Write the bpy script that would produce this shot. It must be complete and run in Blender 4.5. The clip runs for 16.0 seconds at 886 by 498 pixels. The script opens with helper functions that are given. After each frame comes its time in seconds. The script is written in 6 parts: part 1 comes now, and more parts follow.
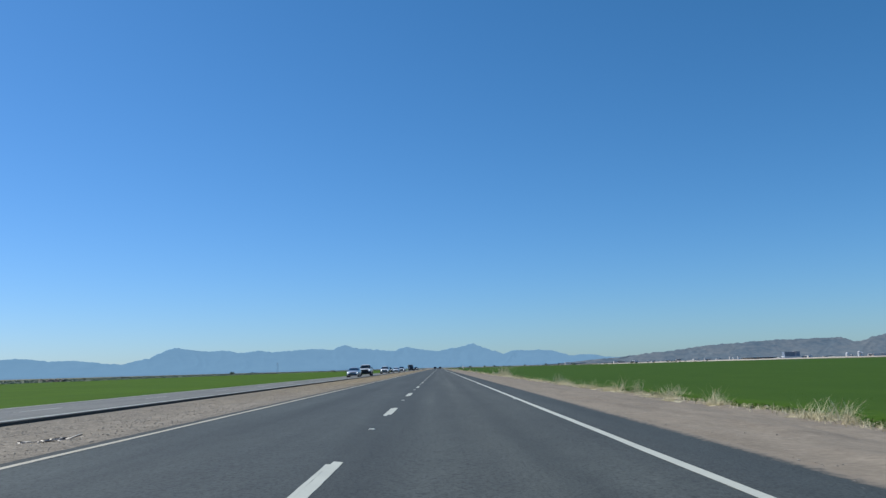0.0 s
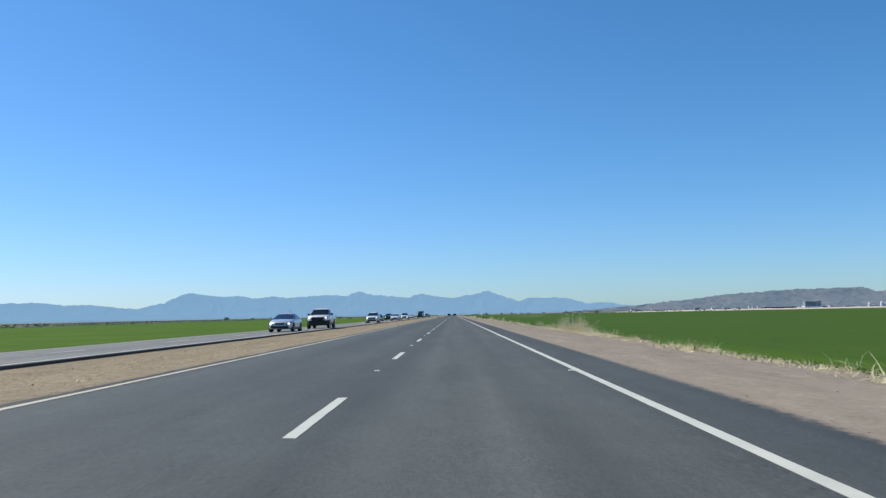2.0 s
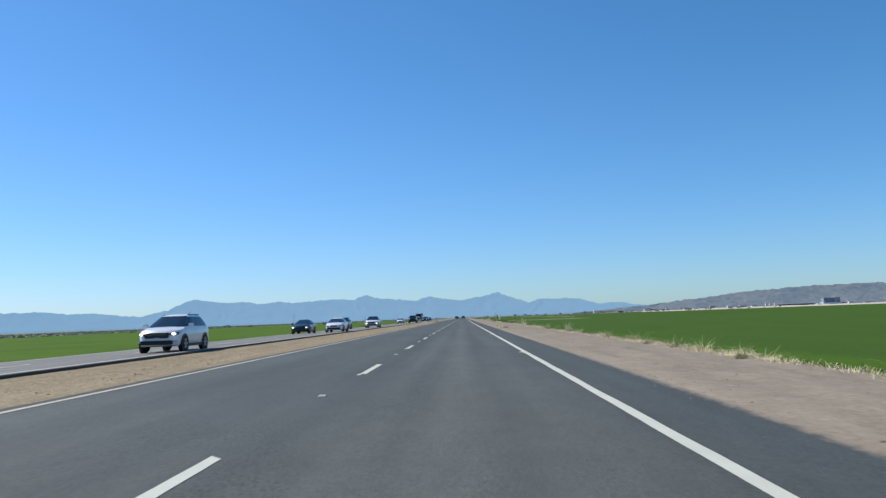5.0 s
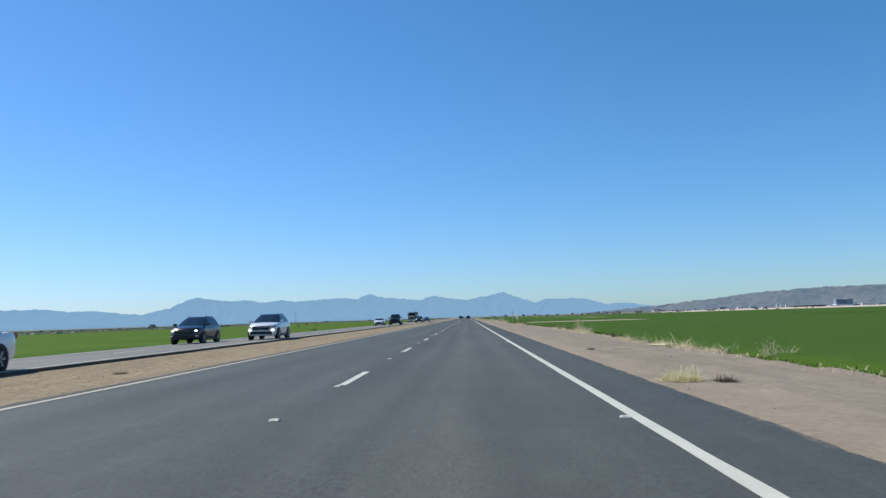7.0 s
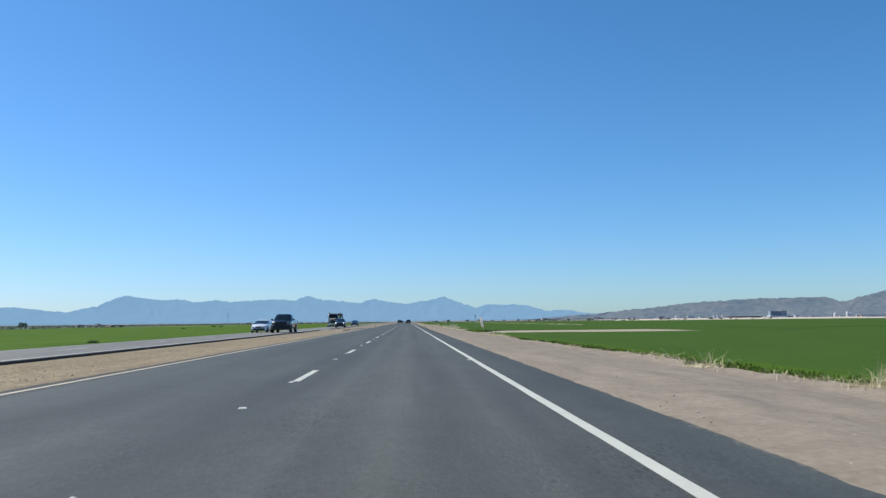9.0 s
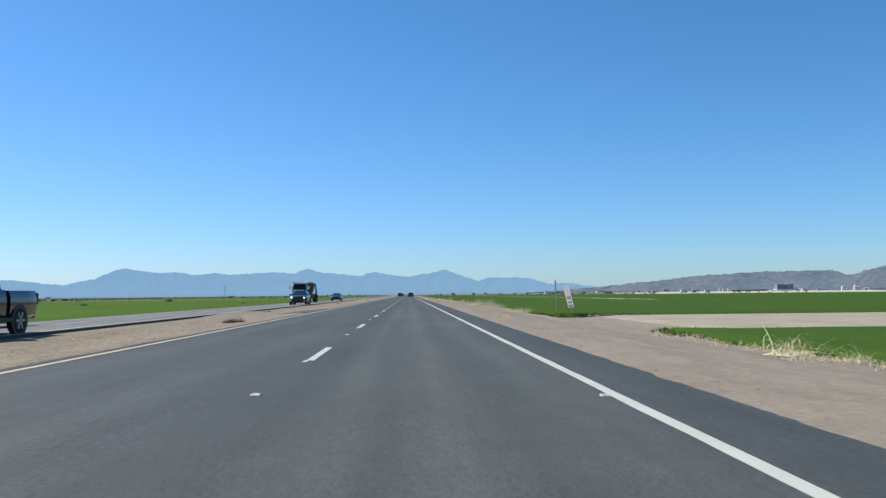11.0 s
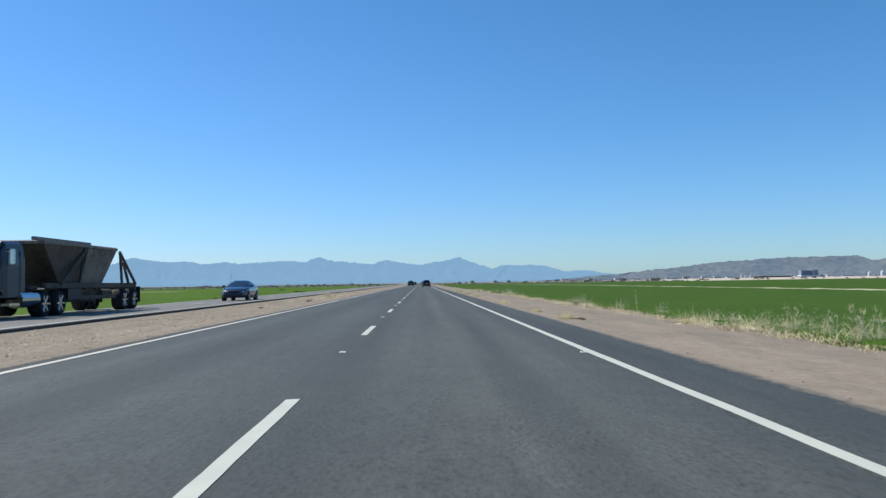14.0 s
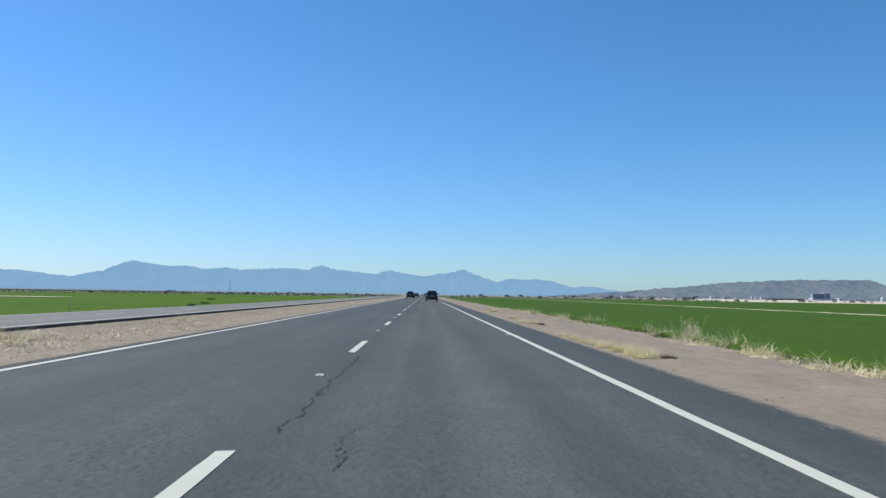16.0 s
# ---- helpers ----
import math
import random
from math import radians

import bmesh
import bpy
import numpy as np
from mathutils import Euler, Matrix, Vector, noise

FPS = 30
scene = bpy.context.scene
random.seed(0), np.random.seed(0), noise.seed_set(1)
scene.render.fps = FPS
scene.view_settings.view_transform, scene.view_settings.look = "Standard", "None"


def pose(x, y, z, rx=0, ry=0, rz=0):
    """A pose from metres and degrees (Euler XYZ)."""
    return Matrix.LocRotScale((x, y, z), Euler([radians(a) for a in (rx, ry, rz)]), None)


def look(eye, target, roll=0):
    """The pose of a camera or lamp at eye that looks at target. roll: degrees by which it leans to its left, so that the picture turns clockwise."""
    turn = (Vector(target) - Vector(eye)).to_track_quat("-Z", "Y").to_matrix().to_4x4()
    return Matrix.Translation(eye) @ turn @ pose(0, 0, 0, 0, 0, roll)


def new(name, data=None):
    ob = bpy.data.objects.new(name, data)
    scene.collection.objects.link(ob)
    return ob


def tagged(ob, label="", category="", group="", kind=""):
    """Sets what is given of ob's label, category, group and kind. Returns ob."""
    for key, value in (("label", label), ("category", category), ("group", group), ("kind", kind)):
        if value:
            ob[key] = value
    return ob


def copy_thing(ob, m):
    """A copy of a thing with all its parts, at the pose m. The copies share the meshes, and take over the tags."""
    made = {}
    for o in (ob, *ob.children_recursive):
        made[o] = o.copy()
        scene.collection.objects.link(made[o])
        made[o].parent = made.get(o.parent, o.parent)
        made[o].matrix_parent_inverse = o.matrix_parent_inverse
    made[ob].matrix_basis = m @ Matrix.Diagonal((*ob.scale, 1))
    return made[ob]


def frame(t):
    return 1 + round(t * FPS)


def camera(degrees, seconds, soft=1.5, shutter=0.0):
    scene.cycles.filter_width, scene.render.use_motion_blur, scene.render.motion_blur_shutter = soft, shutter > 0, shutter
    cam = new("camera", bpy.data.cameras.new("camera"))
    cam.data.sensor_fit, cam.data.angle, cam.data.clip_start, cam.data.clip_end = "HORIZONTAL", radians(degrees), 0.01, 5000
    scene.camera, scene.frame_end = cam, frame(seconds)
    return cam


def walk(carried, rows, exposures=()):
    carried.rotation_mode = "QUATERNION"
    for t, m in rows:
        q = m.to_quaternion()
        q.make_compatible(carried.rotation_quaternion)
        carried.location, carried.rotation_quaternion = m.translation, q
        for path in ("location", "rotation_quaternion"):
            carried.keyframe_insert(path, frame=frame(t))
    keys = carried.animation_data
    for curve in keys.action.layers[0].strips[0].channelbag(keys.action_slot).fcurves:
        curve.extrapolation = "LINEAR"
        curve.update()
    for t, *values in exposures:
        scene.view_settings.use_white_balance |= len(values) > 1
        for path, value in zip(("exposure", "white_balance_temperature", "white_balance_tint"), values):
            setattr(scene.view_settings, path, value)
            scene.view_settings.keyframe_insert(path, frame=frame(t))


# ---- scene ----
import functools

# ---- camera and its drive ----
cam = camera(57.2, 16.0, soft=1.4, shutter=0.05)
ROWS = [
    # t, x, y, z, rx, ry, rz
    (0.0, 1.143, -1.87, 1.012, 98.285, 1.579, -0.296),
    (0.5, 1.181, 11.94, 1.011, 95.796, 1.384, 0.051),
    (1.0, 1.220, 27.70, 1.010, 95.412, 1.313, 0.380),
    (1.5, 1.284, 43.19, 1.009, 95.043, 1.165, 0.683),
    (2.0, 1.397, 58.18, 1.008, 94.617, 1.131, 0.738),
    (2.5, 1.501, 73.29, 1.006, 94.592, 1.257, 0.872),
    (3.0, 1.564, 87.68, 1.005, 94.560, 1.304, 0.970),
    (3.5, 1.615, 103.90, 1.004, 94.539, 1.246, 1.059),
    (4.0, 1.752, 117.81, 1.002, 94.848, 1.948, 1.196),
    (6.5, 1.961, 195.55, 0.998, 94.806, 1.883, 1.625),
    (7.0, 1.978, 211.12, 0.998, 94.825, 1.734, 1.731),
    (7.5, 2.003, 226.56, 0.997, 94.782, 1.679, 1.818),
    (8.0, 2.020, 240.30, 0.997, 94.782, 1.680, 1.535),
    (8.5, 1.970, 256.63, 0.998, 95.114, 0.594, -0.567),
    (9.0, 1.894, 270.77, 0.999, 95.042, 0.613, -2.497),
    (11.5, 1.407, 349.15, 1.007, 92.908, 0.570, -2.352),
    (12.0, 1.296, 364.68, 1.009, 92.815, 0.529, -2.097),
    (12.5, 1.238, 379.83, 1.010, 92.045, 0.343, -1.916),
    (13.0, 1.200, 395.50, 1.011, 91.712, 0.897, -1.724),
    (13.5, 1.160, 411.25, 1.011, 92.294, 1.112, -1.619),
    (14.0, 1.141, 426.91, 1.012, 92.345, 0.876, -1.533),
    (14.5, 1.162, 442.49, 1.011, 92.330, 0.093, -1.522),
    (15.0, 1.170, 458.45, 1.011, 92.988, -0.122, -1.419),
    (15.5, 1.205, 473.89, 1.011, 92.934, -0.280, -1.360),
    (16.0, 1.237, 489.88, 1.010, 93.209, -0.881, -1.284),
]
walk(cam, [(r[0], pose(*r[1:])) for r in ROWS],
     exposures=[(0.0, 0.2, 6200, 8), (0.5, 0.48, 6500, 10), (9.0, 0.52, 6500, 10), (12.5, 0.58, 6500, 10), (14.0, 0.55, 6500, 10), (16.0, 0.55, 6500, 10)])

# ---- sky and sun ----
SUN_EL, SUN_AZ = radians(48), radians(-66)      # azimuth from +y towards +x
SKY_GAIN, SKY_POWER = (0.3016, 0.7122, 0.8672), (1.22, 0.965, 1.06)
world = bpy.data.worlds.new("sky")
scene.world = world
world.use_nodes = True
wn = world.node_tree
sky = wn.nodes.new("ShaderNodeTexSky")
sky.sky_type = "NISHITA"
sky.sun_disc = False
sky.sun_elevation, sky.sun_rotation = SUN_EL, SUN_AZ
sky.altitude, sky.air_density, sky.dust_density, sky.ozone_density = 1300, 1.12, 0.8, 1.6
split, joined = wn.nodes.new("ShaderNodeSeparateColor"), wn.nodes.new("ShaderNodeCombineColor")
wn.links.new(sky.outputs[0], split.inputs[0])
for ch, gain, power in ((0, SKY_GAIN[0], SKY_POWER[0]), (1, SKY_GAIN[1], SKY_POWER[1]), (2, SKY_GAIN[2], SKY_POWER[2])):
    pw, gn = wn.nodes.new("ShaderNodeMath"), wn.nodes.new("ShaderNodeMath")   # clear, dry desert air: a deep blue, whiter low down
    pw.operation, pw.inputs[1].default_value = "POWER", power
    gn.operation, gn.inputs[1].default_value = "MULTIPLY", gain
    wn.links.new(split.outputs[ch], pw.inputs[0])
    wn.links.new(pw.outputs[0], gn.inputs[0])
    wn.links.new(gn.outputs[0], joined.inputs[ch])
wn.links.new(joined.outputs[0], wn.nodes["Background"].inputs[0])
wn.nodes["Background"].inputs[1].default_value = 0.1
sun = bpy.data.lights.new("sun", "SUN")
sun.energy, sun.angle, sun.color = 3.6, radians(0.53), (1.0, 0.93, 0.83)
sun_ob = new("sun", sun)
to_sun = Vector((math.sin(SUN_AZ) * math.cos(SUN_EL), math.cos(SUN_AZ) * math.cos(SUN_EL), math.sin(SUN_EL)))
sun_ob.matrix_world = look(to_sun * 50, (0, 0, 0))


# ---- materials ----
def material(name, rough=0.8, metal=0.0):
    m = bpy.data.materials.new(name)
    m.use_nodes = True
    b = m.node_tree.nodes["Principled BSDF"]
    b.inputs["Roughness"].default_value, b.inputs["Metallic"].default_value = rough, metal
    return m, m.node_tree.nodes, m.node_tree.links, b


def coords(n, l, scale, world=True):
    """World or object position, stretched by scale."""
    mp = n.new("ShaderNodeMapping")
    mp.inputs["Scale"].default_value = scale
    src = n.new("ShaderNodeNewGeometry").outputs["Position"] if world else n.new("ShaderNodeTexCoord").outputs["Object"]
    l.new(src, mp.inputs["Vector"])
    return mp.outputs[0]


def noise_tex(n, l, vec, scale, detail=4.0, rough=0.6):
    t = n.new("ShaderNodeTexNoise")
    t.inputs["Scale"].default_value, t.inputs["Detail"].default_value, t.inputs["Roughness"].default_value = scale, detail, rough
    l.new(vec, t.inputs["Vector"])
    return t.outputs["Fac"]


def ramp(n, l, fac, stops):
    r = n.new("ShaderNodeValToRGB")
    e = r.color_ramp.elements
    while len(e) < len(stops):
        e.new(0.5)
    for el, (p, c) in zip(e, stops):
        el.position, el.color = p, (*c, 1)
    l.new(fac, r.inputs[0])
    return r.outputs[0]


def mix(n, l, fac, a, b, kind="MIX"):
    m = n.new("ShaderNodeMix")
    m.data_type, m.blend_type = "RGBA", kind
    if isinstance(fac, float):
        m.inputs[0].default_value = fac
    else:
        l.new(fac, m.inputs[0])
    for v, s in ((a, m.inputs[6]), (b, m.inputs[7])):
        if isinstance(v, tuple):
            s.default_value = (*v, 1)
        else:
            l.new(v, s)
    return m.outputs[2]


def bump(n, l, b, height, strength, dist):
    bp = n.new("ShaderNodeBump")
    bp.inputs["Strength"].default_value, bp.inputs["Distance"].default_value = strength, dist
    l.new(height, bp.inputs["Height"])
    l.new(bp.outputs[0], b.inputs["Normal"])


def grainy(name, stops, scale, stops2=None, scale2=0.3, rough=0.9, depth=0.02, strength=0.6, metal=0.0, world=True, stretch=(1, 1, 1), blend=0.5, spec=0.3):
    """A two-scale material: fine grain and broad stains."""
    m, n, l, b = material(name, rough, metal)
    v = coords(n, l, stretch, world)
    f = noise_tex(n, l, v, scale, 6)
    col = ramp(n, l, f, stops)
    if stops2:
        col = mix(n, l, blend, col, ramp(n, l, noise_tex(n, l, v, scale2, 5), stops2))
    l.new(col, b.inputs["Base Color"])
    if depth:
        bump(n, l, b, f, strength, depth)
    b.inputs["Specular IOR Level"].default_value = spec
    return m


def paint(name, colour, rough=0.25, coat=0.6, metal=0.0):
    m, n, l, b = material(name, rough, metal)
    v = coords(n, l, (1, 1, 1), False)
    d = ramp(n, l, noise_tex(n, l, v, 3.0), [(0.35, tuple(c * 0.88 for c in colour)), (0.65, colour)])
    l.new(d, b.inputs["Base Color"])
    b.inputs["Coat Weight"].default_value = coat
    return m


def asphalt(name, dark, light, tracks):
    m, n, l, b = material(name, 0.82)
    v = coords(n, l, (1, 1, 1))
    chips = mix(n, l, 0.35, noise_tex(n, l, v, 75, 3, 0.7), noise_tex(n, l, v, 24, 3, 0.7))
    col = ramp(n, l, chips, [(0.36, tuple(c * 0.95 for c in dark)), (0.5, tuple((p + q) / 2 for p, q in zip(dark, light))), (0.64, tuple(c * 1.0 for c in light))])
    lumps = ramp(n, l, noise_tex(n, l, coords(n, l, (1, 0.45, 1)), 2.6, 7, 0.72), [(0.32, (0.8, 0.8, 0.8)), (0.68, (1.16, 1.16, 1.16))])
    col = mix(n, l, 0.55, col, lumps, "MULTIPLY")
    stain = ramp(n, l, noise_tex(n, l, coords(n, l, (1.3, 0.03, 1)), 1.0, 4, 0.6), [(0.3, (0.76, 0.77, 0.78)), (0.72, (1.2, 1.19, 1.16))])
    col = mix(n, l, 0.8, col, stain, "MULTIPLY")
    patch = ramp(n, l, noise_tex(n, l, coords(n, l, (0.35, 0.12, 1)), 1.0, 6, 0.6), [(0.35, (0.86, 0.86, 0.87)), (0.65, (1.08, 1.08, 1.07))])
    col = mix(n, l, 0.8, col, patch, "MULTIPLY")
    if tracks:
        sx = n.new("ShaderNodeSeparateXYZ")
        l.new(n.new("ShaderNodeNewGeometry").outputs["Position"], sx.inputs[0])
        wob = n.new("ShaderNodeMath")
        wob.operation = "MULTIPLY_ADD"
        l.new(noise_tex(n, l, coords(n, l, (0.2, 0.03, 1)), 1.0, 3), wob.inputs[0])
        wob.inputs[1].default_value = 0.8
        l.new(sx.outputs[0], wob.inputs[2])
        rg = n.new("ShaderNodeMapRange")
        rg.inputs["From Min"].default_value, rg.inputs["From Max"].default_value = -4.0, 6.0
        l.new(wob.outputs[0], rg.inputs["Value"])
        at = lambda x: (x + 0.4 + 4.0) / 10.0
        tr = ramp(n, l, rg.outputs[0], [(at(-3.88), (0.6, 0.53, 0.45)), (at(-3.7), (0.74, 0.71, 0.67)), (at(-3.4), (0.86, 0.9, 0.91)), (at(-2.9), (0.94, 0.98, 1.0)), (at(-2.2), (0.7, 0.735, 0.76)), (at(-1.4), (0.86, 0.89, 0.91)),
                                        (at(-0.5), (0.82, 0.85, 0.87)), (at(0.3), (0.7, 0.72, 0.735)), (at(0.9), (1.02, 1.02, 1.0)), (at(1.3), (0.9, 0.9, 0.88)), (at(1.8), (1.14, 1.12, 1.07)), (at(2.3), (0.82, 0.82, 0.8)), (at(2.9), (1.02, 1.01, 0.98)), (at(3.6), (0.85, 0.85, 0.84)),
                                        (at(4.2), (0.7, 0.73, 0.75)), (at(4.8), (0.66, 0.69, 0.7))])
        col = mix(n, l, 0.9, col, tr, "MULTIPLY")
        pits = n.new("ShaderNodeMapRange")        # ravelled patches: pits where stones came out
        pits.inputs["From Min"].default_value, pits.inputs["From Max"].default_value = 0.4, 0.46
        l.new(noise_tex(n, l, v, 27, 3, 0.6), pits.inputs["Value"])
        ravel = n.new("ShaderNodeMapRange")
        ravel.inputs["From Min"].default_value, ravel.inputs["From Max"].default_value = 0.52, 0.66
        l.new(noise_tex(n, l, coords(n, l, (0.7, 0.16, 1)), 1.0, 4, 0.6), ravel.inputs["Value"])
        worn = []                                 # coarser, more weathered surfacing along two stretches
        for y_from, y_to, amount in ((370.0, 400.0, 0.6), (30.0, 10.0, 0.85)):
            st = n.new("ShaderNodeMapRange")
            st.inputs["From Min"].default_value, st.inputs["From Max"].default_value, st.inputs["To Max"].default_value = y_from, y_to, amount
            l.new(sx.outputs[1], st.inputs["Value"])
            worn.append(st.outputs[0])
        fac = ravel.outputs[0]
        for w_out in worn:
            mx = n.new("ShaderNodeMath")
            mx.operation = "MAXIMUM"
            l.new(fac, mx.inputs[0])
            l.new(w_out, mx.inputs[1])
            fac = mx.outputs[0]
        pitted = mix(n, l, pits.outputs[0], (0.42, 0.43, 0.44), (1.04, 1.05, 1.05))
        col = mix(n, l, fac, col, mix(n, l, 1.0, col, pitted, "MULTIPLY"))
        dust = n.new("ShaderNodeMath")            # sand blown over the ragged outer edge
        dust.operation = "MULTIPLY_ADD"
        l.new(noise_tex(n, l, coords(n, l, (1, 0.6, 1)), 9.0, 6, 0.75), dust.inputs[0])
        dust.inputs[1].default_value = 0.5
        l.new(sx.outputs[0], dust.inputs[2])
        dr = n.new("ShaderNodeMapRange")
        dr.inputs["From Min"].default_value, dr.inputs["From Max"].default_value = 4.99, 5.16
        l.new(dust.outputs[0], dr.inputs["Value"])
        col = mix(n, l, dr.outputs[0], col, (0.25, 0.205, 0.15))
    l.new(col, b.inputs["Base Color"])
    bump(n, l, b, chips, 0.42, 0.006)
    b.inputs["Specular IOR Level"].default_value = 0.35
    return m


ASPHALT = asphalt("asphalt", (0.044, 0.0495, 0.0465), (0.118, 0.13, 0.122), True)
ASPHALT_OLD = asphalt("asphalt_old", (0.092, 0.092, 0.082), (0.252, 0.248, 0.225), False)
# Asphalt side tones, darkened to include the shadow below the drop-off.
ASPHALT_EDGE_SHADE = grainy("asphalt_edge_shade", [(0.35, (0.03, 0.028, 0.026)), (0.65, (0.13, 0.115, 0.095))], 30, depth=0.02)
WHITE_LINE = grainy("white_line", [(0.26, (0.26, 0.27, 0.24)), (0.4, (0.56, 0.565, 0.48))], 28, [(0.3, (0.44, 0.445, 0.375)), (0.7, (0.58, 0.585, 0.485))], 1.3, 0.6, 0.003)


def edge_paint():
    """Off-white paint, yellowed along the stretch before the crossover, fresher after it."""
    m, n, l, b = material("cream_line", 0.6)
    v = coords(n, l, (1, 1, 1))
    f = noise_tex(n, l, v, 28, 6)
    sy = n.new("ShaderNodeSeparateXYZ")
    l.new(n.new("ShaderNodeNewGeometry").outputs["Position"], sy.inputs[0])
    along = n.new("ShaderNodeMapRange")
    along.inputs["From Min"].default_value, along.inputs["From Max"].default_value = 0.0, 500.0
    l.new(sy.outputs[1], along.inputs["Value"])
    tone = ramp(n, l, along.outputs[0], [(0.1, (0.6, 0.54, 0.41)), (0.35, (0.52, 0.475, 0.375)), (0.6, (0.56, 0.49, 0.35)), (0.7, (0.64, 0.545, 0.36)), (0.82, (0.64, 0.55, 0.37)), (0.88, (0.66, 0.635, 0.545)), (1.0, (0.68, 0.665, 0.59))])
    col = mix(n, l, 1.0, tone, ramp(n, l, f, [(0.28, (0.5, 0.5, 0.5)), (0.45, (1, 1, 1))]), "MULTIPLY")
    wear = ramp(n, l, noise_tex(n, l, v, 0.5, 5), [(0.3, (0.86, 0.85, 0.82)), (0.7, (1.0, 1.0, 1.0))])
    l.new(mix(n, l, 1.0, col, wear, "MULTIPLY"), b.inputs["Base Color"])
    bump(n, l, b, f, 0.6, 0.003)
    b.inputs["Specular IOR Level"].default_value = 0.3
    return m


CREAM_LINE = edge_paint()
# For open cracks: their dark gap is painted on ribbons, not cut.
CRACK_BLACK = grainy("crack_black", [(0.3, (0.008, 0.008, 0.008)), (0.7, (0.03, 0.03, 0.03))], 20, rough=0.6, depth=0.004)


def dirt_mat():
    """Grey-tan soil right of the road, yellower soil on the median."""
    m, n, l, b = material("dirt", 0.95)
    v = coords(n, l, (1, 1, 1))
    f = noise_tex(n, l, v, 9, 8, 0.68)
    clods = noise_tex(n, l, v, 1.6, 6, 0.6)
    broad = noise_tex(n, l, coords(n, l, (0.9, 0.14, 1)), 1.0, 6, 0.65)
    def soil(a, c, d):
        x = ramp(n, l, f, [(0.28, a), (0.5, c), (0.72, d)])
        x = mix(n, l, 0.6, x, ramp(n, l, clods, [(0.3, (0.78, 0.78, 0.78)), (0.7, (1.14, 1.14, 1.14))]), "MULTIPLY")
        return mix(n, l, 0.8, x, ramp(n, l, broad, [(0.32, (0.84, 0.835, 0.83)), (0.66, (1.08, 1.08, 1.08))]), "MULTIPLY")
    grey = soil((0.222, 0.184, 0.139), (0.28, 0.236, 0.179), (0.34, 0.29, 0.224))
    yellow = soil((0.15, 0.118, 0.072), (0.262, 0.211, 0.134), (0.4, 0.332, 0.222))
    gravel = soil((0.16, 0.137, 0.104), (0.262, 0.228, 0.178), (0.4, 0.352, 0.284))
    grit = noise_tex(n, l, v, 34, 3, 0.75)
    sx = n.new("ShaderNodeSeparateXYZ")
    l.new(n.new("ShaderNodeNewGeometry").outputs["Position"], sx.inputs[0])

    def ranged(out, a, c, top=1.0):
        m2 = n.new("ShaderNodeMapRange")
        m2.inputs["From Min"].default_value, m2.inputs["From Max"].default_value, m2.inputs["To Max"].default_value = a, c, top
        l.new(out, m2.inputs["Value"])
        return m2.outputs[0]
    most = n.new("ShaderNodeMath")
    most.operation = "MAXIMUM"
    l.new(ranged(sx.outputs[1], 70.0, 25.0), most.inputs[0])
    l.new(ranged(sx.outputs[1], 320.0, 380.0, 0.75), most.inputs[1])
    median = mix(n, l, most.outputs[0], yellow, gravel)
    speck = ramp(n, l, grit, [(0.36, (0.45, 0.44, 0.42)), (0.5, (0.97, 0.97, 0.97)), (0.64, (1.5, 1.5, 1.48))])
    median = mix(n, l, 0.75, median, speck, "MULTIPLY")
    l.new(mix(n, l, ranged(sx.outputs[0], -4.5, 4.5), median, grey), b.inputs["Base Color"])
    bump(n, l, b, mix(n, l, 0.5, f, clods), 0.3, 0.04)
    b.inputs["Specular IOR Level"].default_value = 0.15
    return m


DIRT = dirt_mat()
CROP = grainy("crop", [(0.3, (0.034, 0.07, 0.009)), (0.5, (0.05, 0.1, 0.013)), (0.75, (0.07, 0.134, 0.019))], 9,
              [(0.3, (0.037, 0.082, 0.01)), (0.7, (0.062, 0.114, 0.015))], 0.25, 0.9, 0.06, 0.6, spec=0.05, stretch=(1, 0.35, 1))
TURNOUT_SOIL = grainy("turnout_soil", [(0.3, (0.27, 0.228, 0.155)), (0.5, (0.34, 0.295, 0.21)), (0.7, (0.43, 0.38, 0.28))], 6, [(0.35, (0.27, 0.23, 0.16)), (0.65, (0.42, 0.37, 0.27))], 0.5, 0.95, 0.03)
STRAW_BAND = grainy("straw", [(0.3, (0.26, 0.25, 0.13)), (0.7, (0.55, 0.52, 0.36))], 5, rough=0.9, depth=0.05)


def leaf_mat(name, stops, rough=0.7):
    m, n, l, b = material(name, rough)
    rnd = n.new("ShaderNodeNewGeometry").outputs["Random Per Island"]
    col = ramp(n, l, rnd, stops)
    col = mix(n, l, 0.5, col, ramp(n, l, noise_tex(n, l, coords(n, l, (1, 1, 1)), 0.8), [(0.3, stops[0][1]), (0.7, stops[-1][1])]))
    l.new(col, b.inputs["Base Color"])
    b.inputs["Specular IOR Level"].default_value = 0.2
    return m


LEAF = leaf_mat("leaf", [(0.0, (0.06, 0.115, 0.01)), (0.5, (0.082, 0.15, 0.014)), (1.0, (0.115, 0.19, 0.022))])
DRY_GRASS = leaf_mat("dry_grass", [(0.0, (0.4, 0.32, 0.17)), (0.5, (0.62, 0.53, 0.34)), (1.0, (0.78, 0.7, 0.5))])
STUBBLE = leaf_mat("stubble", [(0.0, (0.34, 0.27, 0.16)), (0.5, (0.48, 0.4, 0.26)), (1.0, (0.6, 0.52, 0.35))])
PALE_BRUSH = leaf_mat("pale_brush", [(0.0, (0.46, 0.39, 0.2)), (0.5, (0.66, 0.58, 0.36)), (1.0, (0.82, 0.75, 0.54))])
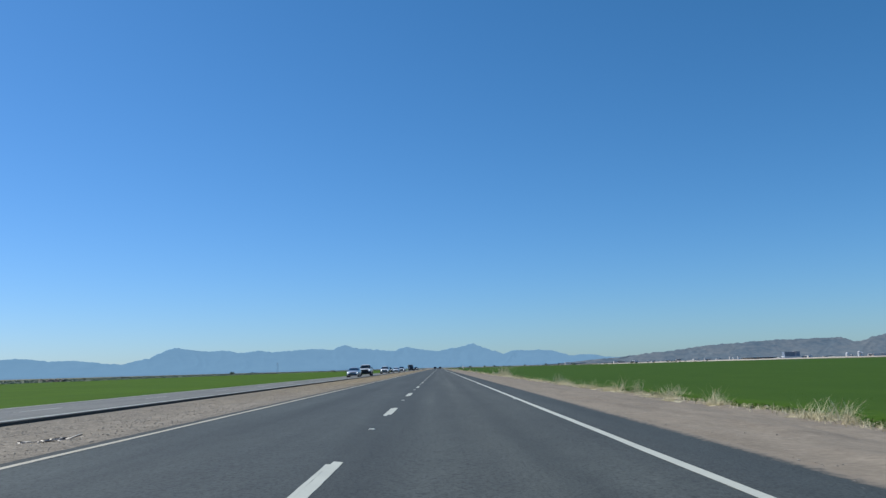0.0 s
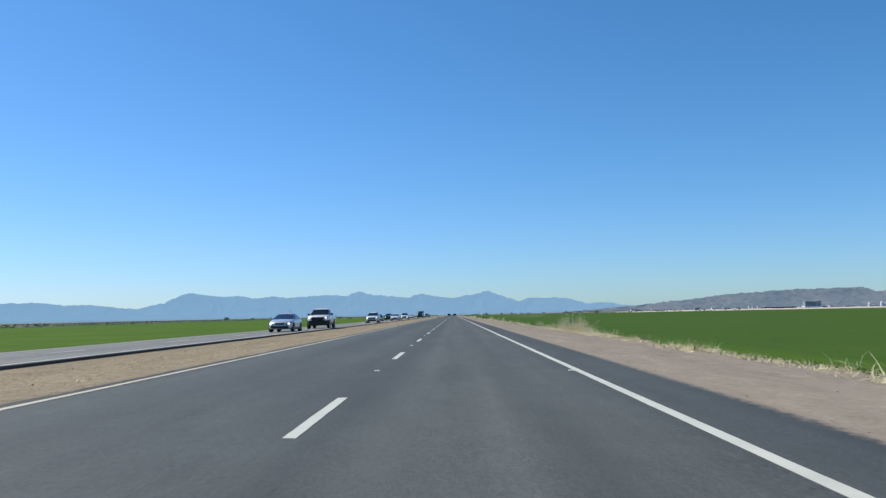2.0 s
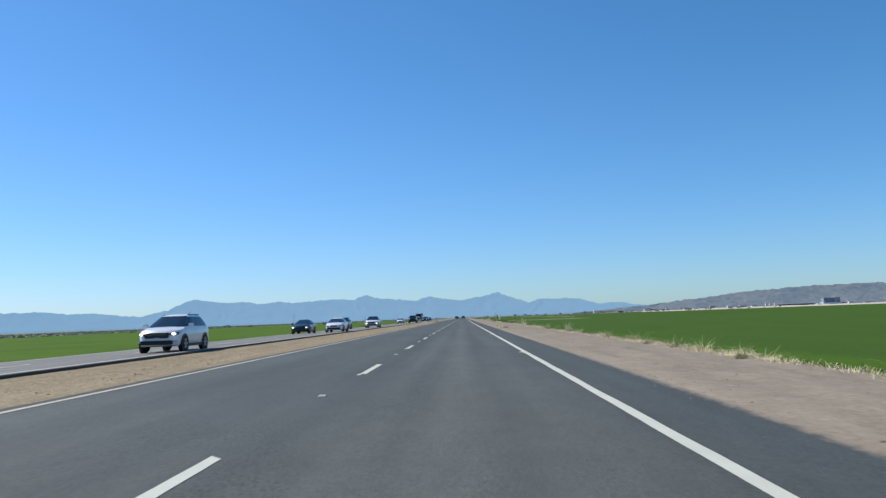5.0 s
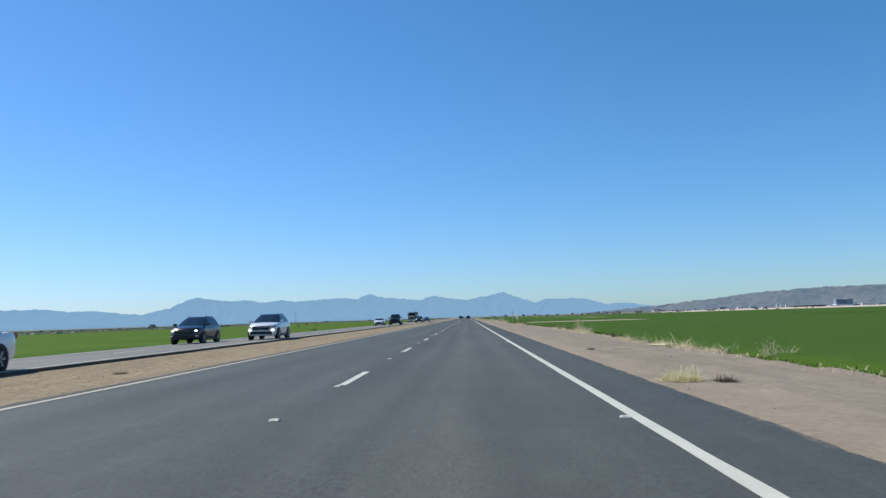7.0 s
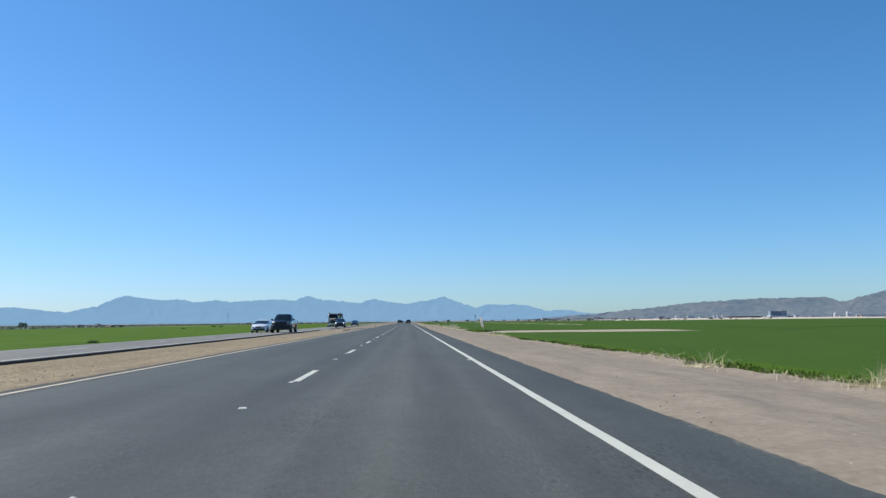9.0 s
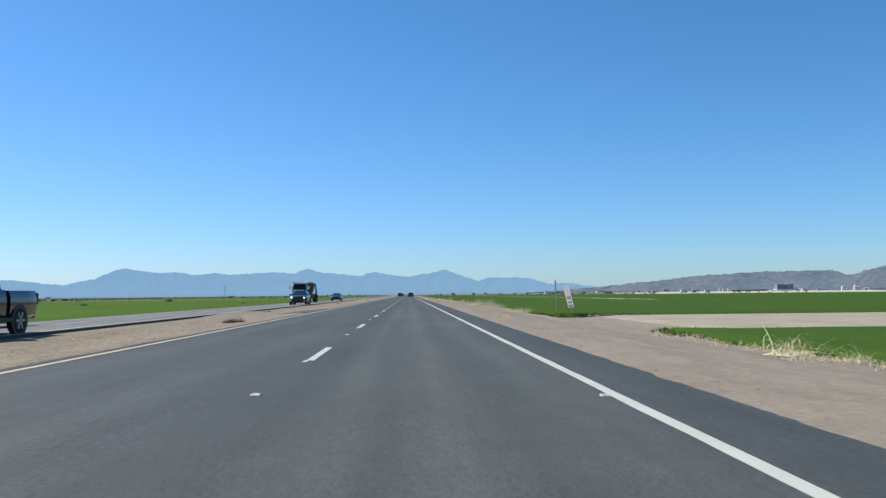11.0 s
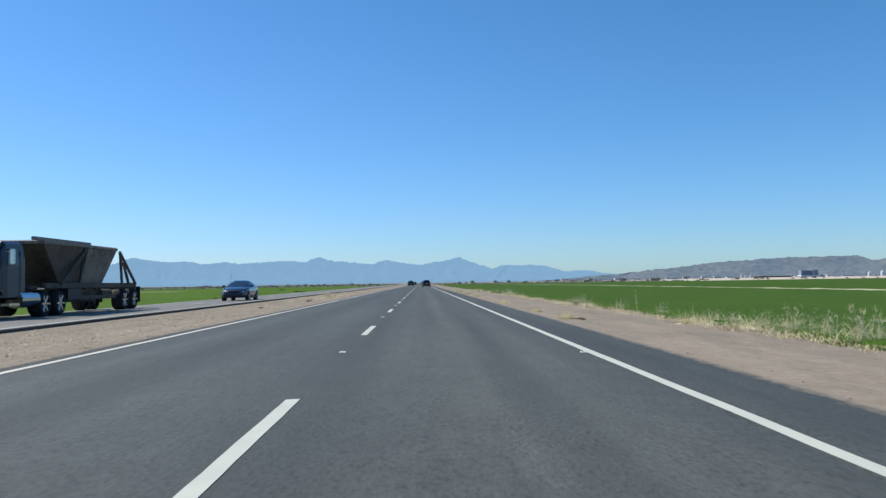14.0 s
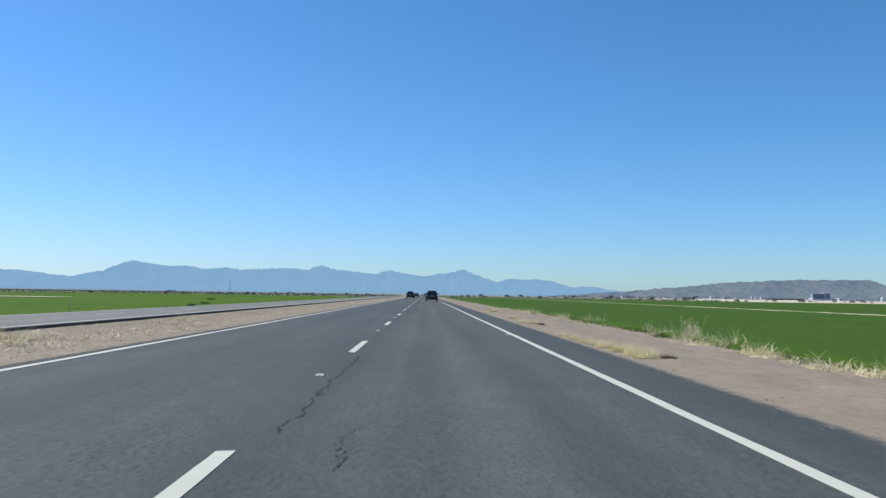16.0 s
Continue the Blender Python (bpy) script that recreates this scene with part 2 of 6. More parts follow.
YELLOW_BRUSH = leaf_mat("yellow_brush", [(0.0, (0.58, 0.5, 0.24)), (0.5, (0.76, 0.69, 0.4)), (1.0, (0.85, 0.8, 0.55))])
GREEN_BLADE = leaf_mat("green_blade", [(0.0, (0.07, 0.11, 0.03)), (1.0, (0.22, 0.26, 0.1))])
SHRUB_LEAF = leaf_mat("shrub_leaf", [(0.0, (0.05, 0.085, 0.03)), (0.5, (0.075, 0.12, 0.045)), (1.0, (0.11, 0.15, 0.07))])
SHRUB_DRY = leaf_mat("shrub_dry", [(0.0, (0.09, 0.066, 0.042)), (1.0, (0.2, 0.155, 0.11))])
# Leaf greens paler than SHRUB_LEAF, lightened to imitate haze on far plants.
HAZED_LEAF = leaf_mat("hazed_leaf", [(0.0, (0.115, 0.15, 0.095)), (0.5, (0.14, 0.175, 0.112)), (1.0, (0.18, 0.21, 0.14))])
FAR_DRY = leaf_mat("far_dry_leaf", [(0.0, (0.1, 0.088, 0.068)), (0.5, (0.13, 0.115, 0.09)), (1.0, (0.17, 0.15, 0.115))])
BARK = grainy("bark", [(0.3, (0.05, 0.035, 0.025)), (0.7, (0.15, 0.11, 0.08))], 12, world=False, stretch=(1, 1, 0.2))
STONE = leaf_mat("stone", [(0.0, (0.22, 0.185, 0.14)), (0.5, (0.34, 0.29, 0.23)), (1.0, (0.5, 0.45, 0.38))], rough=0.9)
# The blue is distance haze put into the rock's base colour.
HAZED_FAR_ROCK = grainy("hazed_far_rock", [(0.3, (0.19, 0.326, 0.436)), (0.7, (0.212, 0.352, 0.46))], 0.014,
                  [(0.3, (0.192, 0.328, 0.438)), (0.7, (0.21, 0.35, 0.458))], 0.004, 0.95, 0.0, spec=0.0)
# Brown-grey rock with a blue haze tint mixed into its base colour.
HAZED_BROWN_ROCK = grainy("hazed_brown_rock", [(0.38, (0.115, 0.16, 0.195)), (0.62, (0.212, 0.236, 0.25))], 0.03,
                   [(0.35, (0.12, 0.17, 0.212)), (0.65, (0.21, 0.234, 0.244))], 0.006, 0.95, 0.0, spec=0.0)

# ---- building helpers ----
def rng(seed):
    return np.random.default_rng(seed)


def mesh_object(name, verts, faces, mat, parent=None, label="", smooth=False):
    me = bpy.data.meshes.new(name)
    me.from_pydata([tuple(v) for v in verts], [], [tuple(f) for f in faces])
    me.materials.append(mat)
    if smooth:
        me.shade_smooth()
    me.update()
    ob = new(name, me)
    if parent is not None:
        ob.parent = parent
    if label:
        tagged(ob, label)
    return ob


def part(name, bm, mat, parent, label="", smooth=False):
    me = bpy.data.meshes.new(name)
    bmesh.ops.recalc_face_normals(bm, faces=bm.faces)
    bm.to_mesh(me)
    bm.free()
    me.materials.append(mat)
    if smooth:
        me.shade_smooth()
        me.set_sharp_from_angle(angle=radians(38))
    ob = new(name, me)
    ob.parent = parent
    if label:
        tagged(ob, label)
    return ob


def thing(name, label, category, group="", kind=""):
    return tagged(new(name), label, category, group, kind)


def box_bm(lo, hi, bevel=0.0, bm=None):
    bm = bm or bmesh.new()
    c = [(a + b) / 2 for a, b in zip(lo, hi)]
    s = [b - a for a, b in zip(lo, hi)]
    g = bmesh.ops.create_cube(bm, size=1, matrix=Matrix.Translation(c) @ Matrix.Diagonal((*s, 1)))
    if bevel:
        vs = set(g["verts"])
        es = [e for e in bm.edges if e.verts[0] in vs and e.verts[1] in vs]
        bmesh.ops.bevel(bm, geom=es, offset=bevel, segments=2, affect="EDGES", clamp_overlap=True)
    return bm


def rod_bm(a, b, r, r2=None, seg=10, bm=None):
    bm = bm or bmesh.new()
    a, b = Vector(a), Vector(b)
    d = b - a
    m = Matrix.Translation((a + b) / 2) @ d.to_track_quat("Z", "Y").to_matrix().to_4x4()
    bmesh.ops.create_cone(bm, cap_ends=True, segments=seg, radius1=r, radius2=r if r2 is None else r2, depth=d.length, matrix=m)
    return bm


def loft_bm(rings, close=True):
    """Skin rings of equal count; cap the ends."""
    bm = bmesh.new()
    vs = [[bm.verts.new(p) for p in r] for r in rings]
    k = len(rings[0])
    for r0, r1 in zip(vs, vs[1:]):
        for i in range(k):
            bm.faces.new((r0[i], r0[(i + 1) % k], r1[(i + 1) % k], r1[i]))
    bm.faces.new(vs[0][::-1])
    bm.faces.new(vs[-1])
    return bm


def quad_bm(p, t):
    """A thin slab on four points, t thick along its normal."""
    p = [Vector(q) for q in p]
    nrm = (p[1] - p[0]).cross(p[3] - p[0]).normalized() * t
    bm = bmesh.new()
    a = [bm.verts.new(q + nrm) for q in p]
    b = [bm.verts.new(q - nrm) for q in p]
    bm.faces.new(a)
    bm.faces.new(b[::-1])
    for i in range(4):
        j = (i + 1) % 4
        bm.faces.new((a[i], b[i], b[j], a[j]))
    return bm


# ---- the ground: one sheet to the horizon ----
TILT = 0.0166                                   # cross-fall of the road


def road_z(x):
    return -TILT * x


def field_edge(y):
    """How far from the road the crop begins."""
    return 10.85 + 1.2 * math.exp(-((y - 300) / 45) ** 2) + 0.25 * math.sin(y * 0.07) + 0.2 * math.sin(y * 0.31 + 1) - 0.3 * math.exp(-((y - 412) / 22) ** 2) - 0.35 * math.exp(-((y - 450) / 14) ** 2) - 0.4 * math.exp(-((y - 92) / 12) ** 2)


PROFILE = [(-4900, -0.75), (-1500, -0.7), (-300, -0.6), (-60, -0.5), (-24, -0.42), (-19, -0.36), (-16.8, -0.24), (-16.0, -0.24), (-13, -0.2), (-9.9, -0.1),
           (-9.45, -0.11), (-9.2, -0.115), (-8.4, -0.128), (-7.2, -0.15), (-6, -0.09), (-5, -0.0), (-4.4, 0.055), (-4.05, 0.06), (-3.9, 0.05), (-3.8, 0.01), (-3.6, 0.0), (0, -0.06), (4.5, -0.13),
           (4.85, -0.125), (5.12, -0.108), (5.7, -0.12), (7, -0.2), (9, -0.42), (10.5, -0.6), (11.3, -0.66), (12.2, -0.66), (14, -0.7), (40, -0.72), (300, -0.75), (1500, -0.8), (4900, -0.85)]
PX, PZ = [p[0] for p in PROFILE], [p[1] for p in PROFILE]


def ground_z(x, y):
    z = float(np.interp(x, PX, PZ))
    rough = 0.0
    if x > 9:                                   # the turn-out lies a little lower
        z -= 0.07 * math.exp(-((y - 380) / 14) ** 2) * max(0.0, min(1.0, (15.0 - x) / 2))
    if x > 13 and 362 < y < 389.5:
        z += 0.17 * min(1.0, (x - 13) / 2.5, (y - 362) / 6, (389.5 - y) / 2)
    if -9.8 < x < -7:                           # a dirt crossover buries the edge of the far road
        z += (0.08 if x < -8.8 else 0.05) * math.exp(-((y - 384.5) / 6.5) ** 4)
    if -9.3 < x < -4.2:
        rough = min(x + 9.3, -4.2 - x, 1.0)
    elif 5.05 < x < 12.5:
        rough = min(x - 5.05, 12.5 - x, 1.0)
    elif -21 < x < -16.6:
        rough = 0.6
    if rough > 0:
        z += rough * (0.09 * (noise.noise((x * 0.9, y * 0.5, 3.1))) + 0.05 * noise.noise((x * 2.6, y * 2.1, 7.7)))
        if 9.5 < x < 12.6:                     # the low bank along the crop
            z += 0.12 * math.exp(-((x - field_edge(y) + 0.1) / 0.45) ** 2) * (0.7 + 0.6 * noise.noise((y * 0.8, 1.3, 0)))
    return z


def build_ground():
    xs = [-4900, -2500, -1200, -500, -200, -90, -50, -34, -26] + list(np.arange(-22, -16.5, 0.6)) + [-15.9, -15, -13, -11.4, -10.2]
    xs += list(np.arange(-9.8, -4.1, 0.24)) + [-4.04, -3.9, -3.8, -3.6, -2, 0, 2, 4.2, 4.6] + list(np.arange(4.8, 13, 0.24)) + [13.6, 14.4, 15.5, 17, 20, 25, 31, 36, 40, 80, 200, 600, 1500, 3000, 4900]
    ys = [-1500, -600, -250, -120, -70, -45] + list(np.arange(-30, 560, 0.6)) + list(np.arange(560, 900, 8)) + [950, 1100, 1400, 2000, 3000, 4000, 4900]
    vs = [(x, y, ground_z(x, y)) for y in ys for x in xs]
    k = len(xs)
    fs = [(j * k + i, j * k + i + 1, (j + 1) * k + i + 1, (j + 1) * k + i) for j in range(len(ys) - 1) for i in range(k - 1)]
    ob = mesh_object("ground", vs, fs, DIRT, smooth=True)
    tagged(ob, "dry tan desert dirt beside and under the highway", "ground", kind="structure")


build_ground()


def strip(name, x0, x1, y0, y1, lift, thick, mat, label, category, zfun=road_z, edge=0.0, seed=1, step=None):
    """A slab along the road: top, two sides, frayed edges."""
    r = rng(seed)
    step = step or 1.5
    ys = list(np.arange(y0, min(y1, 620), step)) + [y for y in (700, 900, 1300, 2000, 3200, y1) if y > max(y0, 620) and y <= y1]
    if ys[-1] < y1:
        ys.append(y1)
    vs, fs = [], []
    w = np.convolve(r.normal(0, 1, len(ys) + 8), np.ones(3) / 3, "same") * edge
    w2 = np.convolve(r.normal(0, 1, len(ys) + 8), np.ones(3) / 3, "same") * edge
    for i, y in enumerate(ys):
        a, b = x0 - w[i], (x1(y) if callable(x1) else x1) + w2[i]
        vs += [(a, y, zfun(a) + lift - thick), (a, y, zfun(a) + lift), (b, y, zfun(b) + lift), (b, y, zfun(b) + lift - thick)]
    for i in range(len(ys) - 1):
        o = i * 4
        fs += [(o, o + 1, o + 5, o + 4), (o + 1, o + 2, o + 6, o + 5), (o + 2, o + 3, o + 7, o + 6)]
    fs += [(0, 3, 2, 1), (len(vs) - 4, len(vs) - 3, len(vs) - 2, len(vs) - 1)]
    return mesh_object(name, vs, fs, mat)


def on_z(x):
    """Top of the oncoming carriageway."""
    return -0.02 + 0.0166 * (x + 9.5)


def shoulder(y):
    """Outer edge of the paved shoulder, which narrows for a stretch."""
    return float(np.interp(y, [145, 190, 290, 375, 440], [4.99, 4.8, 4.78, 4.72, 4.98]))


road = strip("road", -3.88, shoulder, -60, 4800, 0, 0.14, ASPHALT, "", "", edge=0.03, step=0.2)
tagged(road, "grey worn asphalt of a two-lane carriageway", "road", kind="structure")
road2 = strip("road_oncoming", -16.3, -9.5, -60, 4800, 0, 0.13, ASPHALT_OLD, "", "", zfun=on_z, edge=0.03, seed=5, step=0.8)
tagged(road2, "pale grey sun-bleached asphalt of the oncoming carriageway", "road", kind="structure")
# The broken edge as a dark strip that also paints its drop-off shadow.
for lip_a, lip_b in ((-60, 377), (392, 900)):
    lip = strip("road_edge_shade", -9.5, -9.44, lip_a, lip_b, -0.01, 0.14, ASPHALT_EDGE_SHADE, "", "", zfun=on_z, edge=0.03, seed=9, step=0.8)
    tagged(lip, "broken asphalt edge of the oncoming carriageway, darkened for its drop-off shadow", "road edge", kind="structure")

# ---- painted lines ----
right_line = strip("edge_line_white", 3.595, 3.725, -60, 4000, 0.005, 0.004, WHITE_LINE, "", "", edge=0.006, seed=11, step=0.5)
tagged(right_line, "solid white painted edge line on asphalt", "road marking", kind="structure")
left_line = strip("edge_line_cream", -3.66, -3.555, -60, 4000, 0.005, 0.004, CREAM_LINE, "", "", edge=0.006, seed=12, step=0.5)
tagged(left_line, "solid faded cream-yellow edge line on asphalt", "road marking", kind="structure")
on_l1 = strip("edge_line_oncoming", -16.05, -15.93, -60, 3000, 0.005, 0.004, WHITE_LINE, "", "", zfun=on_z, edge=0.006, seed=13)
tagged(on_l1, "faded white edge line of the oncoming carriageway", "road marking", kind="structure")
on_l2 = strip("edge_line_oncoming", -9.84, -9.68, -60, 3000, 0.005, 0.004, WHITE_LINE, "", "", zfun=on_z, edge=0.006, seed=14)
tagged(on_l2, "faded white edge line of the oncoming carriageway", "road marking", kind="structure")

PITCH = 12.192
DASH = (4.08, 7.43)


def dash_mesh(seed, twin):
    """A worn painted dash with ragged ends; twin: an older stripe shows beside it."""
    r = rng(seed)
    bm = bmesh.new()
    for x0, x1, a, b in ([(-0.06, 0.06, 0.3 * (seed % 2), 3.35)] + ([(-0.085, -0.015, -0.1, 0.3)] if seed % 2 else []) + ([(-0.11, -0.063, 0.15, 3.1)] if twin else [])):
        n = 12
        prev = None
        for i in range(n + 1):
            y = a + (b - a) * i / n
            j0, j1 = r.normal(0, 0.002, 2)
            ye0 = y + (r.normal(0, 0.05) if i in (0, n) else 0)
            ye1 = y + (r.normal(0, 0.05) if i in (0, n) else 0)
            row = [bm.verts.new((x0 + j0, ye0, 0)), bm.verts.new((x1 + j1, ye1, 0))]
            if prev:
                bm.faces.new((prev[0], prev[1], row[1], row[0]))
            prev = row
    bm.normal_update()
    bmesh.ops.solidify(bm, geom=bm.faces[:], thickness=0.003)
    me = bpy.data.meshes.new("lane_dash")
    bm.to_mesh(me)
    bm.free()
    me.materials.append(WHITE_LINE)
    return me


dash_meshes = [dash_mesh(s, False) for s in range(5)] + [dash_mesh(9, True)]
for k in range(-3, 110):
    twin = -2 <= k <= 2
    ob = new("lane_dash", dash_meshes[5] if twin else dash_meshes[(k * 7) % 5])
    ob.matrix_basis = pose(0, k * PITCH + DASH[0], 0.0045, 0, math.degrees(TILT), 0)
    tagged(ob, "white painted lane dash, double-painted and worn" if twin else "white painted lane dash, slightly worn", "lane dash", "lane dashes", "structure")
for k in range(-3, 60):
    ob = new("lane_dash_oncoming", dash_meshes[(k * 3) % 5])
    ob.matrix_basis = pose(-12.85, k * PITCH + 1, on_z(-12.85) + 0.0045, 0, -math.degrees(0.0166), 0)
    tagged(ob, "white painted lane dash of the oncoming carriageway", "lane dash", "oncoming lane dashes", "structure")


def marker_mesh(seed):
    """A raised pavement marker: a low bevelled tile."""
    bm = bmesh.new()
    bmesh.ops.create_cube(bm, size=1, matrix=Matrix.Diagonal((0.11, 0.1, 0.02, 1)))
    for v in bm.verts:
        if v.co.z > 0:
            v.co.x *= 0.8
            v.co.y *= 0.55
        v.co.z += 0.009
    bmesh.ops.bevel(bm, geom=bm.edges[:], offset=0.003, segments=1, affect="EDGES")
    me = bpy.data.meshes.new("pavement_marker")
    bm.to_mesh(me)
    bm.free()
    return me


MARKER = grainy("marker_ceramic", [(0.3, (0.4, 0.4, 0.34)), (0.6, (0.66, 0.66, 0.56))], 30, rough=0.4, world=False)
mk = marker_mesh(0)
mk.materials.append(MARKER)
for k in range(-2, 72):
    ob = new("pavement_marker", mk)
    ob.matrix_basis = pose(-0.02, k * PITCH, 0.004, 0, math.degrees(TILT), (k * 37) % 7 - 3)
    tagged(ob, "small white raised pavement marker between lane dashes", "pavement marker", "pavement markers on the lane line")
for k in range(-1, 36):
    ob = new("pavement_marker", mk)
    ob.matrix_basis = pose(3.53, k * 2 * PITCH, road_z(3.53) + 0.004, 0, math.degrees(TILT), (k * 53) % 9 - 4)
    tagged(ob, "small pale raised pavement marker beside the white edge line", "pavement marker", "pavement markers on the edge line")

# ---- fields ----
ACCESS = (366.0, 388.5)                         # the dirt side road between two fields


def grid_sheet(name, xs, ys, zf, mat, label, category, kind="structure"):
    vs = [(x(y) if callable(x) else x, y, 0) for y in ys for x in xs]
    vs = [(x, y, zf(x, y)) for x, y, _ in vs]
    k = len(xs)
    fs = [(j * k + i, j * k + i + 1, (j + 1) * k + i + 1, (j + 1) * k + i) for j in range(len(ys) - 1) for i in range(k - 1)]
    ob = mesh_object(name, vs, fs, mat, smooth=True)
    return tagged(ob, label, category, kind=kind)


def crop_top(x, y):
    return -0.44 + 0.05 * noise.noise((x * 0.5, y * 0.5, 2)) + 0.06 * noise.noise((x * 0.06, y * 0.06, 5)) + 0.03 * noise.noise((x * 1.7, y * 1.7, 9)) - 0.0001 * max(0, x - 60)


edge_in = [lambda y: field_edge(y) + 0.15, lambda y: field_edge(y) + 0.5]
near_x = [12.9, 13.6, 14.4, 15.3, 16.4, 17.6, 19, 21, 23, 26, 30, 35, 42]


def right_field(y0, y1, x_in, x_out, step):
    ys = list(np.arange(y0, y1, step)) + [y1]
    xs = edge_in + [x for x in near_x if x > 0] if x_in is None else [x_in]
    last = near_x[-1] if x_in is None else x_in
    xs = xs + list(np.geomspace(last * 1.15, x_out, 12))

    def zf(x, y):
        inner = (x - field_edge(y) - 0.15) if x_in is None else x - x_in
        drop = min(1, max(0.0, inner) / 0.35, (y - y0) / 0.4 + 0.05, (y1 - y) / 0.4 + 0.05)
        return -0.82 + (crop_top(x, y) + 0.82) * max(0.0, drop)
    return grid_sheet("field_right", xs, ys, zf, CROP, "dense green alfalfa crop on a flat field", "field")


right_field(-60, ACCESS[0], None, 300, 1.5)
# beyond the side road a straw-coloured strip divides the crop
ys_b = (ACCESS[1], 640)


def right_field_b():
    xs = edge_in + near_x + [45, 47.4]
    ys = list(np.arange(ys_b[0], ys_b[1], 1.5)) + [700, 800, 930]

    def zf(x, y):
        drop = min(1, max(0.0, x - field_edge(y) - 0.15) / 0.35, (y - ys_b[0]) / 0.4 + 0.05, (47.9 - x) / 0.4)
        return -0.82 + (crop_top(x, y) + 0.82) * max(0.0, drop)
    grid_sheet("field_right", xs, ys, zf, CROP, "dense green alfalfa crop beside the highway", "field")
    xs = [lambda y: 50.2 if y > 486 else 47.6, lambda y: 50.8 if y > 486 else 49, 56, 66, 85, 110, 150, 220, 300, 330]
    grid_sheet("field_right", xs, ys, lambda x, y: crop_top(x, y) - (0.25 if x < 50.5 and y > 486 else 0), CROP, "green alfalfa crop behind a dry strip", "field")
    grid_sheet("dry_strip", [47.3, lambda y: 48.2 if y < 606 else 48.8, lambda y: 49.5 if y < 606 else 49.2, 50.5], [y for y in ys if y > 484], lambda x, y: -0.43 - (0.14 if x < 47.5 or x > 50.4 else 0) + 0.08 * noise.noise((x, y * 0.3, 1)), STRAW_BAND,
               "strip of bare straw-coloured ground between crop fields", "field")


right_field_b()
grid_sheet("dry_strip", [13.6, 14.6, 16, 18, 22, 27, 32, 36.2], list(np.arange(362.5, 389.0, 1.5)), lambda x, y: ground_z(x, y) + (-0.06 if x < 14 or y < 363 or y > 387 else 0.025), TURNOUT_SOIL, "pale bare tan soil on the raised strip beside the turn-out", "ground")
grid_sheet("field_right", list(np.geomspace(36, 300, 16)), list(np.arange(ACCESS[0] - 0.5, ACCESS[1] + 1.0, 1.5)), lambda x, y: crop_top(x, y) - 0.004 - (0.22 if x < 37 else 0), CROP,
           "green crop at the end of the dirt turn-out", "field")


def left_top(x, y):
    return -0.3 - 0.0004 * max(0, -x - 20) + 0.05 * noise.noise((x * 0.4, y * 0.4, 12)) + 0.07 * noise.noise((x * 0.05, y * 0.05, 15))


CROP_LEFT = grainy("crop_left", [(0.3, (0.05, 0.102, 0.008)), (0.5, (0.07, 0.136, 0.011)), (0.75, (0.096, 0.17, 0.017))], 4,
                   [(0.35, (0.044, 0.092, 0.008)), (0.65, (0.09, 0.15, 0.014))], 0.09, 0.9, 0.08, 0.7, spec=0.05)
ys_l = list(np.arange(-60, 700, 2.0)) + [740, 780, 815]
grid_sheet("field_left", [-126, -115, -100, -80, -55, -40, -32, -27, -24, -22, -20.5, -19.3, -18.4, -18.0], ys_l,
           lambda x, y: left_top(x, y) - (0.12 if x > -18.2 else 0), CROP_LEFT, "bright green low crop on the flat field across the road", "field")


# ---- crop leaves and dry stalks that nobody could count ----
def blades(name, pts, hgt, lean, width, mat, label, category, seed, split=2):
    """Bent two-segment blades at pts (n x 3)."""
    r = rng(seed)
    n = len(pts)
    az, lz = r.uniform(0, 2 * np.pi, n), np.abs(r.normal(0, lean, n))
    h = hgt * r.uniform(0.5, 1.25, n)
    d = np.stack([np.cos(az), np.sin(az), np.zeros(n)], 1)
    s = np.stack([-np.sin(az), np.cos(az), np.zeros(n)], 1) * (width * r.uniform(0.6, 1.4, n))[:, None]
    up = np.array([0, 0, 1.0])
    m = pts + d * (h * lz * 0.35)[:, None] + up * (h * 0.6)[:, None]
    t = pts + d * (h * lz)[:, None] + up * (h * np.clip(1 - lz * 0.35, 0.25, 1))[:, None]
    v = np.stack([pts - s, pts + s, m + s * 0.8, m - s * 0.8, t], 1).reshape(-1, 3)
    o = (np.arange(n) * 5)[:, None]
    quads = (o + np.array([0, 1, 2, 3]))
    tris = (o + np.array([3, 2, 4]))
    me = bpy.data.meshes.new(name)
    me.vertices.add(len(v))
    me.vertices.foreach_set("co", v.astype(np.float32).ravel())
    loops = np.concatenate([quads.ravel(), tris.ravel()])
    me.loops.add(len(loops))
    me.loops.foreach_set("vertex_index", loops.astype(np.int32))
    me.polygons.add(2 * n)
    me.polygons.foreach_set("loop_start", np.concatenate([np.arange(n) * 4, n * 4 + np.arange(n) * 3]).astype(np.int32))
    me.polygons.foreach_set("loop_total", np.concatenate([np.full(n, 4), np.full(n, 3)]).astype(np.int32))
    me.update(calc_edges=True)
    me.materials.append(mat)
    ob = new(name, me)
    if category:
        tagged(ob, label, category, kind="stuff")
    return ob


r0 = rng(21)


def scatter_field(n, y0, y1, reach, seed):
    r = rng(seed)
    y = r.uniform(y0, y1, n)
    e = np.array([field_edge(v) for v in y])
    x = e + 0.1 + reach * r.uniform(0, 1, n) ** 2.2
    z = np.array([crop_top(a, b) for a, b in zip(x, y)]) - 0.12
    z -= 0.12 * np.clip(1 - (x - e) / 0.4, 0, 1)
    return np.stack([x, y, z], 1)


